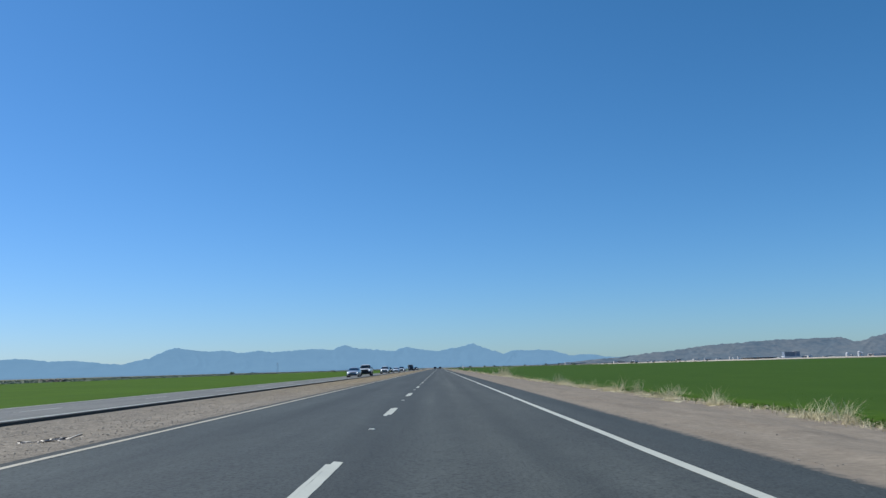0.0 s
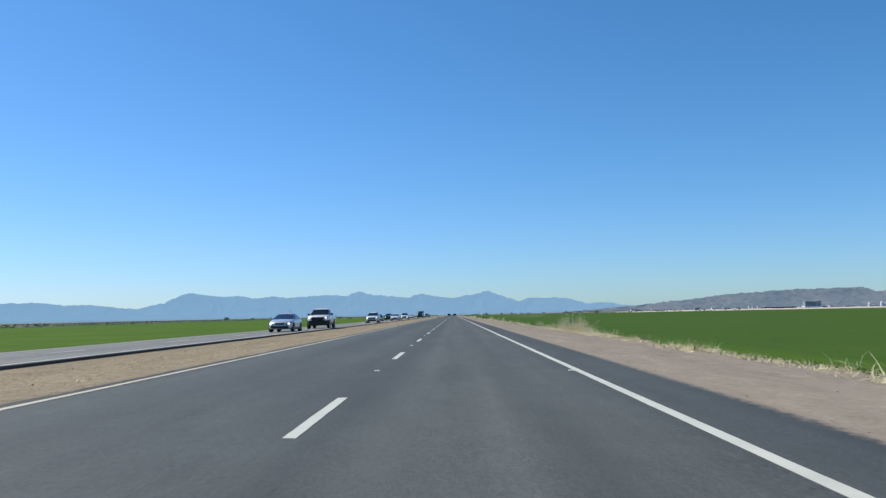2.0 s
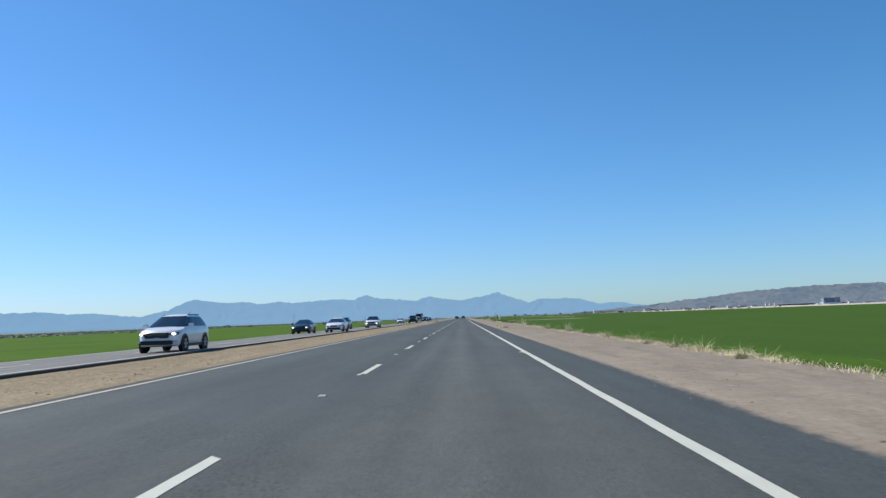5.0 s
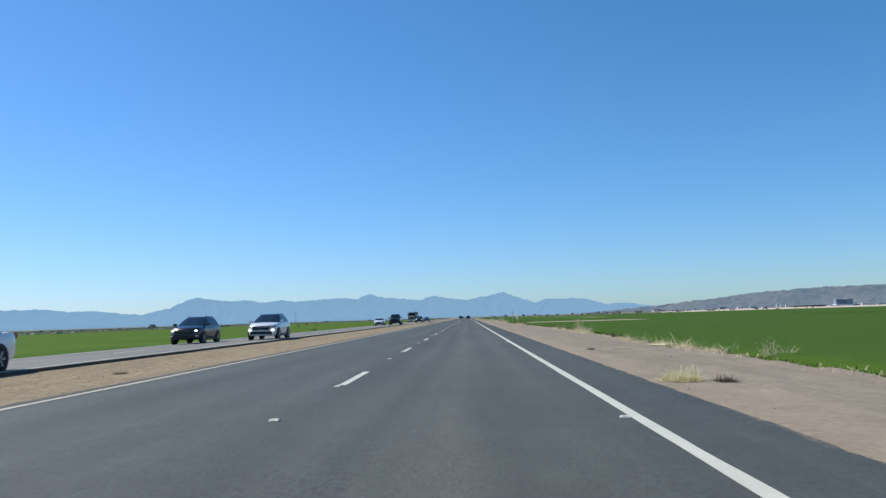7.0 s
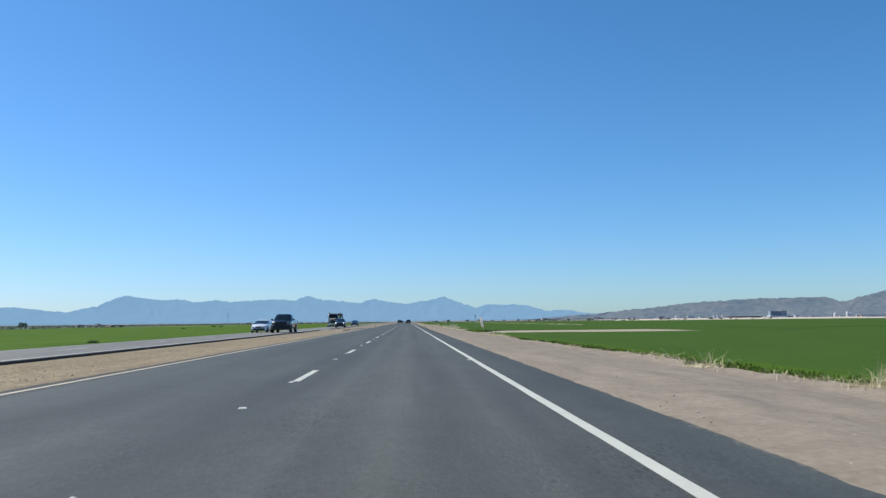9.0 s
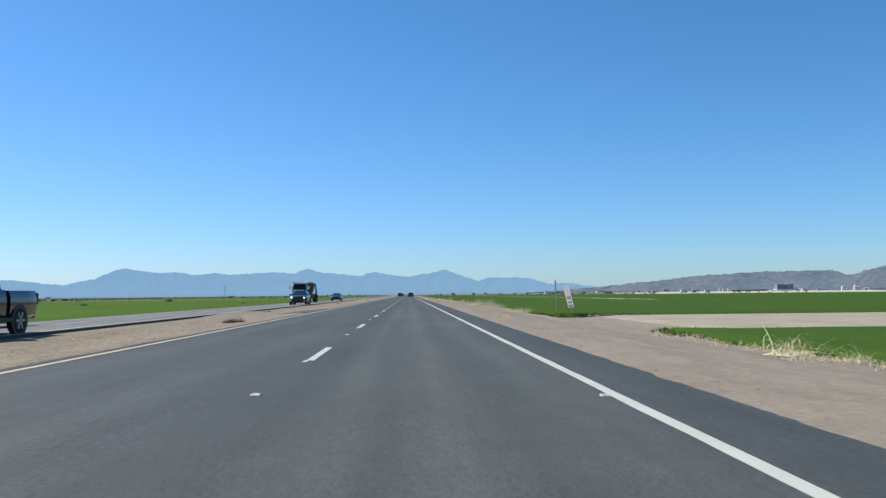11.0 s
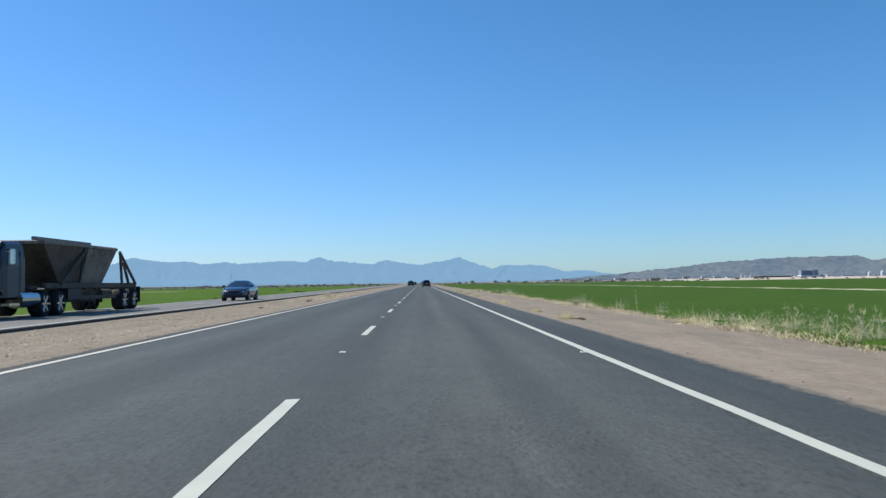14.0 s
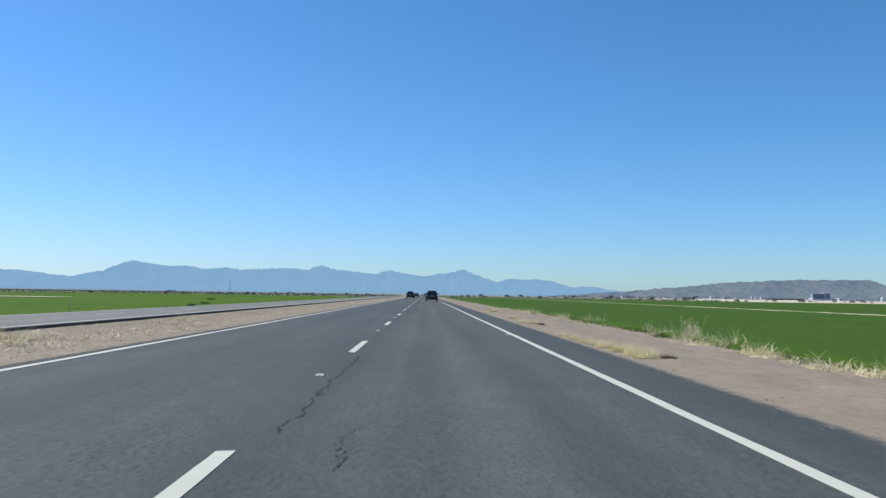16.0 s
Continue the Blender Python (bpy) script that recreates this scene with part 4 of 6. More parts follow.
def mountain_range(name, knots, foot, mat, label, seed, relief, rows=40, slope=0.3, az0=-45, az1=46, step=0.06):
    """A ridge with branching spurs that run down to the plain; foot: how far off its slopes begin."""
    n = int((az1 - az0) / step) + 1
    vs, fs = [], []
    crest = [sum(smooth_ridge(az0 + i * step, knots, seed)) for i in range(n)]
    for j in range(rows):
        f = (j / (rows - 1)) ** 0.8                      # 0 at the foot, 1 at the crest
        for i in range(n):
            az = az0 + i * step
            e = max(0.0, crest[i] * f)
            rise_to = foot * math.tan(radians(e)) / math.cos(radians(az))
            warp = 0.5 * noise.noise((az * 0.7, f * 1.4, seed))
            u = az * 0.55 + warp
            lean = noise.noise((az * 0.35, 4.4, seed)) * 1.6           # spurs slant one way or the other
            rise = spur(u + lean * f, f * 1.0, seed + 3) + 0.5 * spur(u * 2.1 - lean * f, f * 2.2, seed + 9) + 0.3 * spur(u * 4.3 + 1.2 * f, f * 4.6, seed + 15)
            dist = foot + rise_to / slope - (rise - 0.9) * relief
            a = radians(az)
            x = dist * math.tan(a)
            vs.append((x, MID + dist, 1.0 + math.hypot(x, dist) * math.tan(radians(e)) - (4.0 if j == 0 else 0)))
    for j in range(rows - 1):
        for i in range(n - 1):
            o = j * n + i
            fs.append((o, o + 1, o + n + 1, o + n))
    b = len(vs)                                 # the back slope
    for i in range(n):
        x, y, z = vs[(rows - 1) * n + i]
        vs.append((x, y + 60, -2))
    for i in range(n - 1):
        o = (rows - 1) * n + i
        fs.append((o, o + 1, b + i + 1, b + i))
    ob = mesh_object(name, vs, fs, mat, smooth=True)
    tagged(ob, label, "mountains", kind="structure")


mountain_range("mountains_far", FAR_RANGE, 4130, HAZED_FAR_ROCK, "hazy blue mountain range on the horizon", 2.0, 3.6, az0=-45, az1=22)
mountain_range("mountains_brown", BROWN_RANGE, 4030, HAZED_BROWN_ROCK, "bare brown-grey mountain range beyond the fields, tinted blue for haze", 6.0, 9.0, az0=8, az1=46)


# ---- shrubs and trees along the far field edges ----
def tree_thing(seed, height, spread, leaf, label, trunk_h):
    r = rng(seed)
    t = thing("tree", label, "tree")
    bm = rod_bm((0, 0, -0.1), (0.05 * height, 0, trunk_h), 0.035 * height, 0.02 * height, 7)
    for k in range(5):
        a = r.uniform(0, 6.28)
        rod_bm((0.04 * height, 0, trunk_h * 0.8), (spread * 0.5 * math.cos(a), spread * 0.5 * math.sin(a), height * r.uniform(0.5, 0.8)), 0.018 * height, 0.006 * height, 5, bm)
    part("trunk", bm, BARK, t)
    V, F = [], []
    nclump = 26
    for c in range(nclump):
        a, rad = r.uniform(0, 6.28), spread * math.sqrt(r.uniform()) * 0.8
        zc = height * r.uniform(0.32, 0.88) * (1 - 0.35 * (rad / spread) ** 2)
        cs = height * r.uniform(0.09, 0.17)
        ctr = np.array([rad * math.cos(a), rad * math.sin(a), zc])
        for k in range(34):
            d = r.normal(0, 1, 3)
            d /= np.linalg.norm(d)
            p = ctr + d * cs * r.uniform(0.5, 1.15) * (1, 1, 0.75)
            u, w = r.normal(0, 1, 3), r.normal(0, 1, 3)
            s = height * 0.028
            F.append((len(V), len(V) + 1, len(V) + 2, len(V) + 3))
            V += [p + u * s, p + w * s, p - u * s, p - w * s * 0.8]
    mesh_object("crown", V, F, leaf, t)
    return t


def spread_trees(proto, spots, r):
    for x, y, s in spots:
        copy_thing(proto, pose(x, y, float(np.interp(x, PX, PZ)) - 0.05, 0, 0, r.uniform(0, 360)) @ Matrix.Scale(s, 4)).scale = (s, s, s * r.uniform(0.8, 1.15))


r3 = rng(101)
protos = [tree_thing(102, 3.2, 2.2, HAZED_LEAF, "dark green desert tree at the far edge of the field", 1.0),
          tree_thing(103, 2.2, 2.2, HAZED_LEAF, "low spreading dark green desert bush beyond the field", 0.5),
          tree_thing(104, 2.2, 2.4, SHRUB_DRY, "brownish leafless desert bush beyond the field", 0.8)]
for p, spot in zip(protos, [(-150, 600), (-158, 700), (-108, 842)]):
    p.matrix_basis = pose(spot[0], spot[1], -0.6)
for p in protos:
    tagged(p, group="trees along the far field edge")
for k in range(80):                            # the belt across the left field
    y = r3.uniform(60, 900)
    x = -140 - abs(r3.normal(0, 30)) - 8 * noise.noise((y * 0.01, 2, 2))
    spread_trees(protos[int(r3.choice([0, 1, 1, 1, 1]))], [(x, y, r3.uniform(0.22, 0.5))], r3)
for k in range(50):                             # further on, where the fields end
    x = r3.uniform(-130, -20)
    spread_trees(protos[int(r3.choice([0, 1, 1]))], [(x, 840 + r3.uniform(0, 200), r3.uniform(0.3, 0.7))], r3)
for k in range(70):
    x = r3.uniform(10, 330)
    spread_trees(protos[int(r3.choice([0, 1, 1, 2]))], [(x, 960 + r3.uniform(0, 200), r3.uniform(0.5, 1.1))], r3)


def hedge(name, spots, hgt, mat, seed, label):
    """Far scrub, too small to count: low lumpy bushes with loose leaves on top."""
    r = rng(seed)
    V, F = [], []
    k = 7
    for x, y, z in spots:
        s = hgt * r.uniform(0.4, 1.1)
        o = len(V)
        for q, zz in ((1.15, -0.1), (1.2, 0.35), (0.75, 0.75)):
            for i in range(k):
                a = 2 * math.pi * (i + 0.3 * r.uniform()) / k
                g = s * q * r.uniform(0.75, 1.3)
                V.append((x + g * math.cos(a), y + g * math.sin(a), z + s * zz * r.uniform(0.8, 1.2)))
        V.append((x, y, z + s * r.uniform(0.85, 1.1)))
        for ring in (0, 1):
            for i in range(k):
                i2 = (i + 1) % k
                F.append((o + ring * k + i, o + ring * k + i2, o + (ring + 1) * k + i2, o + (ring + 1) * k + i))
        F += [(o + 2 * k + i, o + 2 * k + (i + 1) % k, o + 3 * k) for i in range(k)]
        for _ in range(4):
            p = np.array([x, y, z]) + r.normal(0, 1, 3) * (s * 0.7, s * 0.7, 0) + (0, 0, s * r.uniform(0.6, 1.1))
            u, w = r.normal(0, 1, 3) * s * 0.22, r.normal(0, 1, 3) * s * 0.22
            F.append((len(V), len(V) + 1, len(V) + 2, len(V) + 3))
            V += [tuple(p + u), tuple(p + w), tuple(p - u), tuple(p - w)]
    ob = mesh_object(name, V, F, mat)
    tagged(ob, label, "scrub", kind="stuff")


SCRUB_SOIL = grainy("scrub_soil", [(0.3, (0.1, 0.122, 0.07)), (0.5, (0.128, 0.148, 0.088)), (0.72, (0.185, 0.19, 0.125))], 0.5, [(0.35, (0.1, 0.125, 0.075)), (0.65, (0.16, 0.172, 0.11))], 0.04, 0.95, 0.0, spec=0.05)
grid_sheet("scrubland", [-900, -500, -330, -220, -160, -126.5], [-60, 200, 400, 600, 815], lambda x, y: -0.47 - 0.0001 * (-x - 126), SCRUB_SOIL, "olive desert scrubland beyond the green field", "ground")
grid_sheet("scrubland", [-900, -500, -330, -220, -126.5, -60, -17.5], [815.5, 900, 1100, 1500, 2200], lambda x, y: -0.47 - 0.0001 * abs(x), SCRUB_SOIL, "olive desert scrubland beyond the green field", "ground")
hedge("scrub", [(r3.uniform(-330, -18), 822 + r3.uniform(0, 1) ** 1.5 * 380, -0.62) for _ in range(3200)], 0.85, HAZED_LEAF, 113, "low olive scrub where the green field ends")
hedge("scrub", [(-127 - abs(r3.normal(0, 70)), r3.uniform(-20, 1250), -0.62) for _ in range(6500)], 0.8, HAZED_LEAF, 111, "belt of dark desert scrub beyond the green field")
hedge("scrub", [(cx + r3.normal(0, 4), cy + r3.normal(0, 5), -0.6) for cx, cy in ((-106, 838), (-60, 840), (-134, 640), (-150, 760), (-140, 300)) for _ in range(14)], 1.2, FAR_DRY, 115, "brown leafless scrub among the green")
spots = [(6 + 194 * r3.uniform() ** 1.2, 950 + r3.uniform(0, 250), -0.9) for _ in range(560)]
hedge("scrub", spots, 1.0, HAZED_LEAF, 112, "dark scrub where the right-hand crop ends")

# ---- vehicles ----
GLASS = paint("tinted_glass", (0.008, 0.012, 0.015), 0.06, 0.0)
RUBBER = grainy("tyre_rubber", [(0.3, (0.012, 0.012, 0.012)), (0.7, (0.03, 0.03, 0.03))], 20, world=False, depth=0.004)
BLACK_TRIM = grainy("black_trim", [(0.3, (0.01, 0.01, 0.011)), (0.7, (0.03, 0.03, 0.032))], 15, rough=0.5, world=False, depth=0.0)
CHROME = paint("chrome", (0.62, 0.63, 0.65), 0.16, 0.0, 1.0)
ALLOY = paint("alloy", (0.42, 0.43, 0.45), 0.32, 0.0, 0.9)
RED_LENS = paint("red_lens", (0.35, 0.012, 0.012), 0.15)
PLATE = paint("plate", (0.55, 0.55, 0.52), 0.5, 0.0)
WHITE_PAINT = paint("white_paint", (0.78, 0.79, 0.8))
SILVER_PAINT = paint("silver_paint", (0.55, 0.58, 0.62), 0.28, 0.6, 0.35)
NAVY_PAINT = paint("navy_paint", (0.018, 0.028, 0.06), 0.22)
CHARCOAL_PAINT = paint("charcoal_paint", (0.012, 0.015, 0.02), 0.22, 0.3)
GREY_PAINT = paint("grey_paint", (0.03, 0.034, 0.042), 0.25, 0.35)
BLACK_PAINT = paint("black_paint", (0.01, 0.011, 0.013), 0.2)
LAMP_ON, ln, ll, lb = material("lamp_on", 0.1)
lb.inputs["Base Color"].default_value = (0.9, 0.9, 0.88, 1)
lb.inputs["Emission Color"].default_value = (1, 0.97, 0.9, 1)
lb.inputs["Emission Strength"].default_value = 2.0
LAMP_GLASS = paint("lamp_glass", (0.11, 0.115, 0.125), 0.08)
LAMP_OFF = paint("lamp_lens", (0.5, 0.52, 0.55), 0.1)


def half_section(zb, zt, w, cr):
    return [(0, zb), (w * 0.86, zb), (w * 0.97, zb + (zt - zb) * 0.16), (w, zb + (zt - zb) * 0.5), (w * 0.992, zb + (zt - zb) * 0.72), (w * 0.965, zb + (zt - zb) * 0.9),
            (w * 0.92, zt - 0.005), (w * 0.8, zt + cr * 0.45), (w * 0.45, zt + cr * 0.9), (0, zt + cr)]


def body_rings(stations, bow=0.3):
    """stations: y, bottom, top, half width, crown. The nose and tail bow in plan."""
    st = np.array(stations, float)
    t = np.arange(len(st))
    fine = []
    for a in np.arange(0, len(st) - 1 + 1e-6, 1 / 3):
        i = min(int(a), len(st) - 2)
        f = a - i
        p0, p1, p2, p3 = st[max(i - 1, 0)], st[i], st[i + 1], st[min(i + 2, len(st) - 1)]
        lin = p1 + (p2 - p1) * f
        cub = 0.5 * (2 * p1 + (p2 - p0) * f + (2 * p0 - 5 * p1 + 4 * p2 - p3) * f * f + (3 * p1 - p0 - 3 * p2 + p3) * f ** 3)
        v = 0.5 * lin + 0.5 * cub
        v[0] = lin[0]
        fine.append(v)
    y0, y1 = st[0][0], st[-1][0]
    out = []
    for y, zb, zt, w, cr in fine:
        half = half_section(zb, zt, w, cr)
        fr, bk = max(0.0, 1 - (y - y0) / 1.1), max(0.0, 1 - (y1 - y) / 0.8) * (0.5 if bow else 0)
        yy = lambda x: y + bow * fr * abs(x / 0.9) ** 2.4 - bow * bk * abs(x / 0.9) ** 2.4
        out.append([(x, yy(x), z) for x, z in half] + [(-x, yy(x), z) for x, z in half[-2:0:-1]])
    return out


def wheel(parent, x, y, r, w, side, rim_mat):
    wo = part("wheel", rod_bm((x - w * 0.3, y, r), (x + w * 0.3, y, r), r * 0.5, seg=16), BLACK_TRIM, parent)
    bm = bmesh.new()
    prof = [(-w / 2, r * 0.66), (-w / 2, r * 0.9), (-w * 0.36, r), (w * 0.36, r), (w / 2, r * 0.9), (w / 2, r * 0.66)]
    seg = 22
    rows = [[bm.verts.new((x + px, y + pr * math.cos(a), r + pr * math.sin(a))) for px, pr in prof] for a in np.linspace(0, 2 * math.pi, seg, endpoint=False)]
    for i in range(seg):
        a, b = rows[i], rows[(i + 1) % seg]
        for k in range(len(prof)):
            k2 = (k + 1) % len(prof)
            bm.faces.new((a[k], a[k2], b[k2], b[k]))
    part("tyre", bm, RUBBER, wo, smooth=True)
    bm = bmesh.new()
    xo = x + side * w * 0.42
    rod_bm((xo - side * 0.05, y, r), (xo, y, r), r * 0.16, seg=10, bm=bm)
    for k in range(6):
        a = k * math.pi / 3
        p0, p1 = (xo, y + r * 0.1 * math.cos(a), r + r * 0.1 * math.sin(a)), (xo, y + r * 0.66 * math.cos(a), r + r * 0.66 * math.sin(a))
        rod_bm(p0, p1, r * 0.085, r * 0.11, 6, bm)
    seg = 20
    ring = [[bm.verts.new((xo + dx, y + rr * math.cos(a), r + rr * math.sin(a))) for dx, rr in ((0, r * 0.67), (0, r * 0.6), (-side * 0.06, r * 0.58))] for a in np.linspace(0, 2 * math.pi, seg, endpoint=False)]
    for i in range(seg):
        a, b = ring[i], ring[(i + 1) % seg]
        for k in (0, 1):
            bm.faces.new((a[k], a[k + 1], b[k + 1], b[k]))
    part("rim", bm, rim_mat, wo)


KINDS = {
    "suv": dict(L=4.62, W=1.86, wb=(0.93, 3.6), r=0.355,
                st=[(0.0, 0.4, 0.62, 0.6, 0.0), (0.05, 0.3, 0.77, 0.78, 0.02), (0.25, 0.25, 0.91, 0.88, 0.05), (0.8, 0.24, 0.99, 0.925, 0.07), (1.25, 0.24, 1.05, 0.93, 0.05), (2.2, 0.24, 1.08, 0.93, 0.02),
                    (3.4, 0.25, 1.1, 0.93, 0.02), (4.25, 0.28, 1.12, 0.91, 0.0), (4.54, 0.34, 1.1, 0.85, 0.0), (4.62, 0.45, 0.95, 0.74, 0.0)],
                cab=(1.02, 4.5, 0.87, 2.2, 4.0, 0.61, 1.05, 1.62), doors=((0.04, 0.4), (0.43, 0.74), (0.78, 0.95))),
    "sedan": dict(L=4.75, W=1.82, wb=(0.95, 3.68), r=0.33,
                  st=[(0.0, 0.34, 0.52, 0.6, 0.0), (0.06, 0.25, 0.64, 0.78, 0.02), (0.28, 0.21, 0.76, 0.87, 0.05), (0.8, 0.2, 0.86, 0.9, 0.07), (1.3, 0.2, 0.94, 0.91, 0.04), (2.3, 0.2, 0.96, 0.91, 0.02),
                      (3.5, 0.21, 0.98, 0.91, 0.02), (4.3, 0.24, 1.0, 0.89, 0.02), (4.65, 0.3, 0.97, 0.83, 0.0), (4.75, 0.42, 0.82, 0.72, 0.0)],
                  cab=(1.02, 4.45, 0.85, 2.35, 3.3, 0.57, 0.93, 1.42), doors=((0.06, 0.45), (0.49, 0.88))),
    "pickup": dict(L=5.05, W=2.0, wb=(0.88, 3.82), r=0.39,
                   st=[(0.0, 0.5, 0.82, 0.78, 0.0), (0.05, 0.4, 1.0, 0.93, 0.02), (0.22, 0.36, 1.12, 0.98, 0.03), (0.8, 0.36, 1.17, 1.0, 0.06), (1.4, 0.38, 1.22, 1.01, 0.05), (2.0, 0.4, 1.25, 1.01, 0.0),
                       (2.95, 0.42, 1.27, 1.01, 0.0), (3.0, 0.42, 1.27, 1.01, 0.0)],
                   cab=(1.25, 2.98, 0.93, 2.12, 2.84, 0.72, 1.22, 1.84), doors=((0.08, 0.86),)),
    "crew": dict(L=5.6, W=2.02, wb=(0.98, 4.4), r=0.4,
                 st=[(0.0, 0.52, 0.84, 0.78, 0.0), (0.05, 0.42, 1.02, 0.93, 0.02), (0.22, 0.38, 1.14, 0.98, 0.03), (0.8, 0.38, 1.19, 1.0, 0.06), (1.4, 0.4, 1.24, 1.01, 0.05), (2.0, 0.42, 1.27, 1.01, 0.0),
                     (3.75, 0.44, 1.29, 1.01, 0.0), (3.8, 0.44, 1.29, 1.01, 0.0)],
                 cab=(1.27, 3.78, 0.93, 2.12, 3.6, 0.72, 1.24, 1.9), doors=((0.06, 0.5), (0.54, 0.92))),
}


def car(name, kind, body, label, category, group, lights=False, rim=ALLOY, front="grille", roof=None, compact=False):
    """A vehicle whose nose is at y = 0 and points to -y."""
    k = KINDS[kind]
    t = thing(name, label, category, group)
    W, L = k["W"], k["L"]
    bm = loft_bm(body_rings(k["st"]))
    part("body", bm, body, t, smooth=True)
    y0, y1, wb, yr0, yr1, wr, zb, zr = k["cab"]
    zt, nn = zr - 0.06, 6.0
    mid, half = lambda g: (y0 + y1) / 2 + ((yr0 + yr1) - (y0 + y1)) / 2 * g, lambda g: (y1 - y0) / 2 + ((yr1 - yr0) - (y1 - y0)) / 2 * g
    wide = lambda g: wb + (wr - wb) * max(g, 0) ** 1.35
    edge = lambda f: max(0.0, 1 - abs(f) ** nn) ** (1 / nn)
    end = lambda s, xf, g, o=0.0: (xf * (wide(g) + o), mid(g) + s * (half(g) * edge(xf) + o), zb + (zt - zb) * g + o * 0.4)
    flank = lambda s, v, g, o=0.0: (s * (wide(g) * edge(v) + o), mid(g) + v * (half(g) + o), zb + (zt - zb) * g + o * 0.3)
    rings = []
    for g, shrink, up in ((-0.12, 1, 0), (0, 1, 0), (0.35, 1, 0), (0.7, 1, 0), (0.93, 1, 0), (1.0, 0.985, 0.012), (1.0, 0.9, 0.04), (1.0, 0.7, 0.06), (1.0, 0.35, 0.07)):
        ring = []
        for q in range(40):
            c, sn = math.cos(q * math.pi / 20 + 0.01), math.sin(q * math.pi / 20 + 0.01)
            ring.append((abs(c) ** (2 / nn) * (1 if c > 0 else -1) * wide(g) * shrink, mid(g) + abs(sn) ** (2 / nn) * (1 if sn > 0 else -1) * half(g) * (shrink if shrink > 0.95 else shrink ** 1.2), zb + (zt - zb) * g + up))
        rings.append(ring)
    cabin = part("cabin", loft_bm(rings), roof or body, t, smooth=True)

    def glass(nm, surf, a, b, g0, g1, n=9):
        bm = bmesh.new()
        vs = [[[bm.verts.new(surf(a + (b - a) * i / (n - 1), g0 + (g1 - g0) * j / 4, o)) for j in range(5)] for i in range(n)] for o in (0.014, -0.01)]
        for i in range(n - 1):
            for j in range(4):
                for o in (0, 1):
                    bm.faces.new((vs[o][i][j], vs[o][i + 1][j], vs[o][i + 1][j + 1], vs[o][i][j + 1]))
        loop = [(i, 0) for i in range(n)] + [(n - 1, j) for j in range(1, 5)] + [(i, 4) for i in range(n - 2, -1, -1)] + [(0, j) for j in range(3, 0, -1)]
        for (i, j), (i2, j2) in zip(loop, loop[1:] + loop[:1]):
            bm.faces.new((vs[0][i][j], vs[0][i2][j2], vs[1][i2][j2], vs[1][i][j]))
        bmesh.ops.recalc_face_normals(bm, faces=bm.faces)
        part(nm, bm, GLASS, cabin, smooth=True)

    glass("windscreen", functools.partial(end, -1), -0.9, 0.9, 0.02, 0.96)
    glass("rear_window", functools.partial(end, 1), -0.82, 0.82, 0.14, 0.92)
    for s in (-1, 1):
        for u0, u1 in k["doors"]:
            glass("side_window", functools.partial(flank, s), -0.94 + 1.88 * u0, -0.94 + 1.88 * u1, 0.07, 0.87)
        part("mirror", box_bm((s * (wb + 0.14) - 0.11, y0 + 0.38, zb + 0.0), (s * (wb + 0.14) + 0.11, y0 + 0.5, zb + 0.17), 0.03), body if name != "pickup_truck" else BLACK_TRIM, t)
        for yw in k["wb"]:
            part("wheel_arch", rod_bm((s * (W / 2 - 0.12), yw, k["r"]), (s * (W / 2 + 0.006), yw, k["r"]), k["r"] * 1.2, seg=20), BLACK_TRIM, t)
            wheel(t, s * (W / 2 - 0.105), yw, k["r"], 0.235, s, rim)
        zl = k["st"][2][2]
        slim = 0.05 if compact else 0.0
        hl = part("headlight", loft_bm([[(s * (W * 0.27), 0.05, zl - 0.19 + slim), (s * (W * 0.38), 0.16, zl - 0.2 + slim), (s * (W * 0.455), 0.36, zl - 0.165 + slim), (s * (W * 0.468), 0.48, zl - 0.05), (s * (W * 0.38), 0.2, zl - 0.07), (s * (W * 0.27), 0.1, zl - 0.1)],
                                        [(s * (W * 0.27), 0.3, zl - 0.19 + slim), (s * (W * 0.38), 0.4, zl - 0.2 + slim), (s * (W * 0.43), 0.55, zl - 0.165 + slim), (s * (W * 0.43), 0.6, zl - 0.05), (s * (W * 0.38), 0.4, zl - 0.07), (s * (W * 0.27), 0.3, zl - 0.1)]]),
                  LAMP_GLASS, t)
        if not compact:
            part("lamp_unit", loft_bm([[(s * W * 0.37 + rr * 0.075 * math.cos(q), yy, zl - 0.128 + rr * 0.048 * math.sin(q)) for q in np.linspace(0, 2 * math.pi, 12, endpoint=False)] for rr, yy in ((0.8, 0.12), (1.0, 0.135), (1.0, 0.34))]),
                 LAMP_ON if lights else LAMP_OFF, hl)
        if kind in ("suv", "sedan"):
            part("taillight", box_bm((s * W * 0.36 - 0.1, L - 0.16, 0.82), (s * W * 0.36 + 0.12, L - 0.02, 0.98), 0.02), RED_LENS, t)
        part("door_handle", box_bm((s * W / 2 - 0.03, y0 + 1.35, zb - 0.13), (s * W / 2 + 0.015, y0 + 1.53, zb - 0.1), 0.006), body, t)
        part("sill", box_bm((s * W / 2 - 0.08, k["wb"][0] + 0.45, k["st"][4][1] - 0.02), (s * W / 2 + 0.004, k["wb"][1] - 0.45, k["st"][4][1] + 0.1), 0.015), BLACK_TRIM, t)
    zl = k["st"][2][2]
    low_g = zl - {"pickup": 0.36, "crew": 0.36, "suv": 0.3, "sedan": 0.22}[kind]
    gw = 0.19 if kind == "sedan" else 0.27
    part("grille", box_bm((-W * gw, -0.02, low_g), (W * gw, 0.2, zl - 0.07), 0.03), BLACK_TRIM, t)
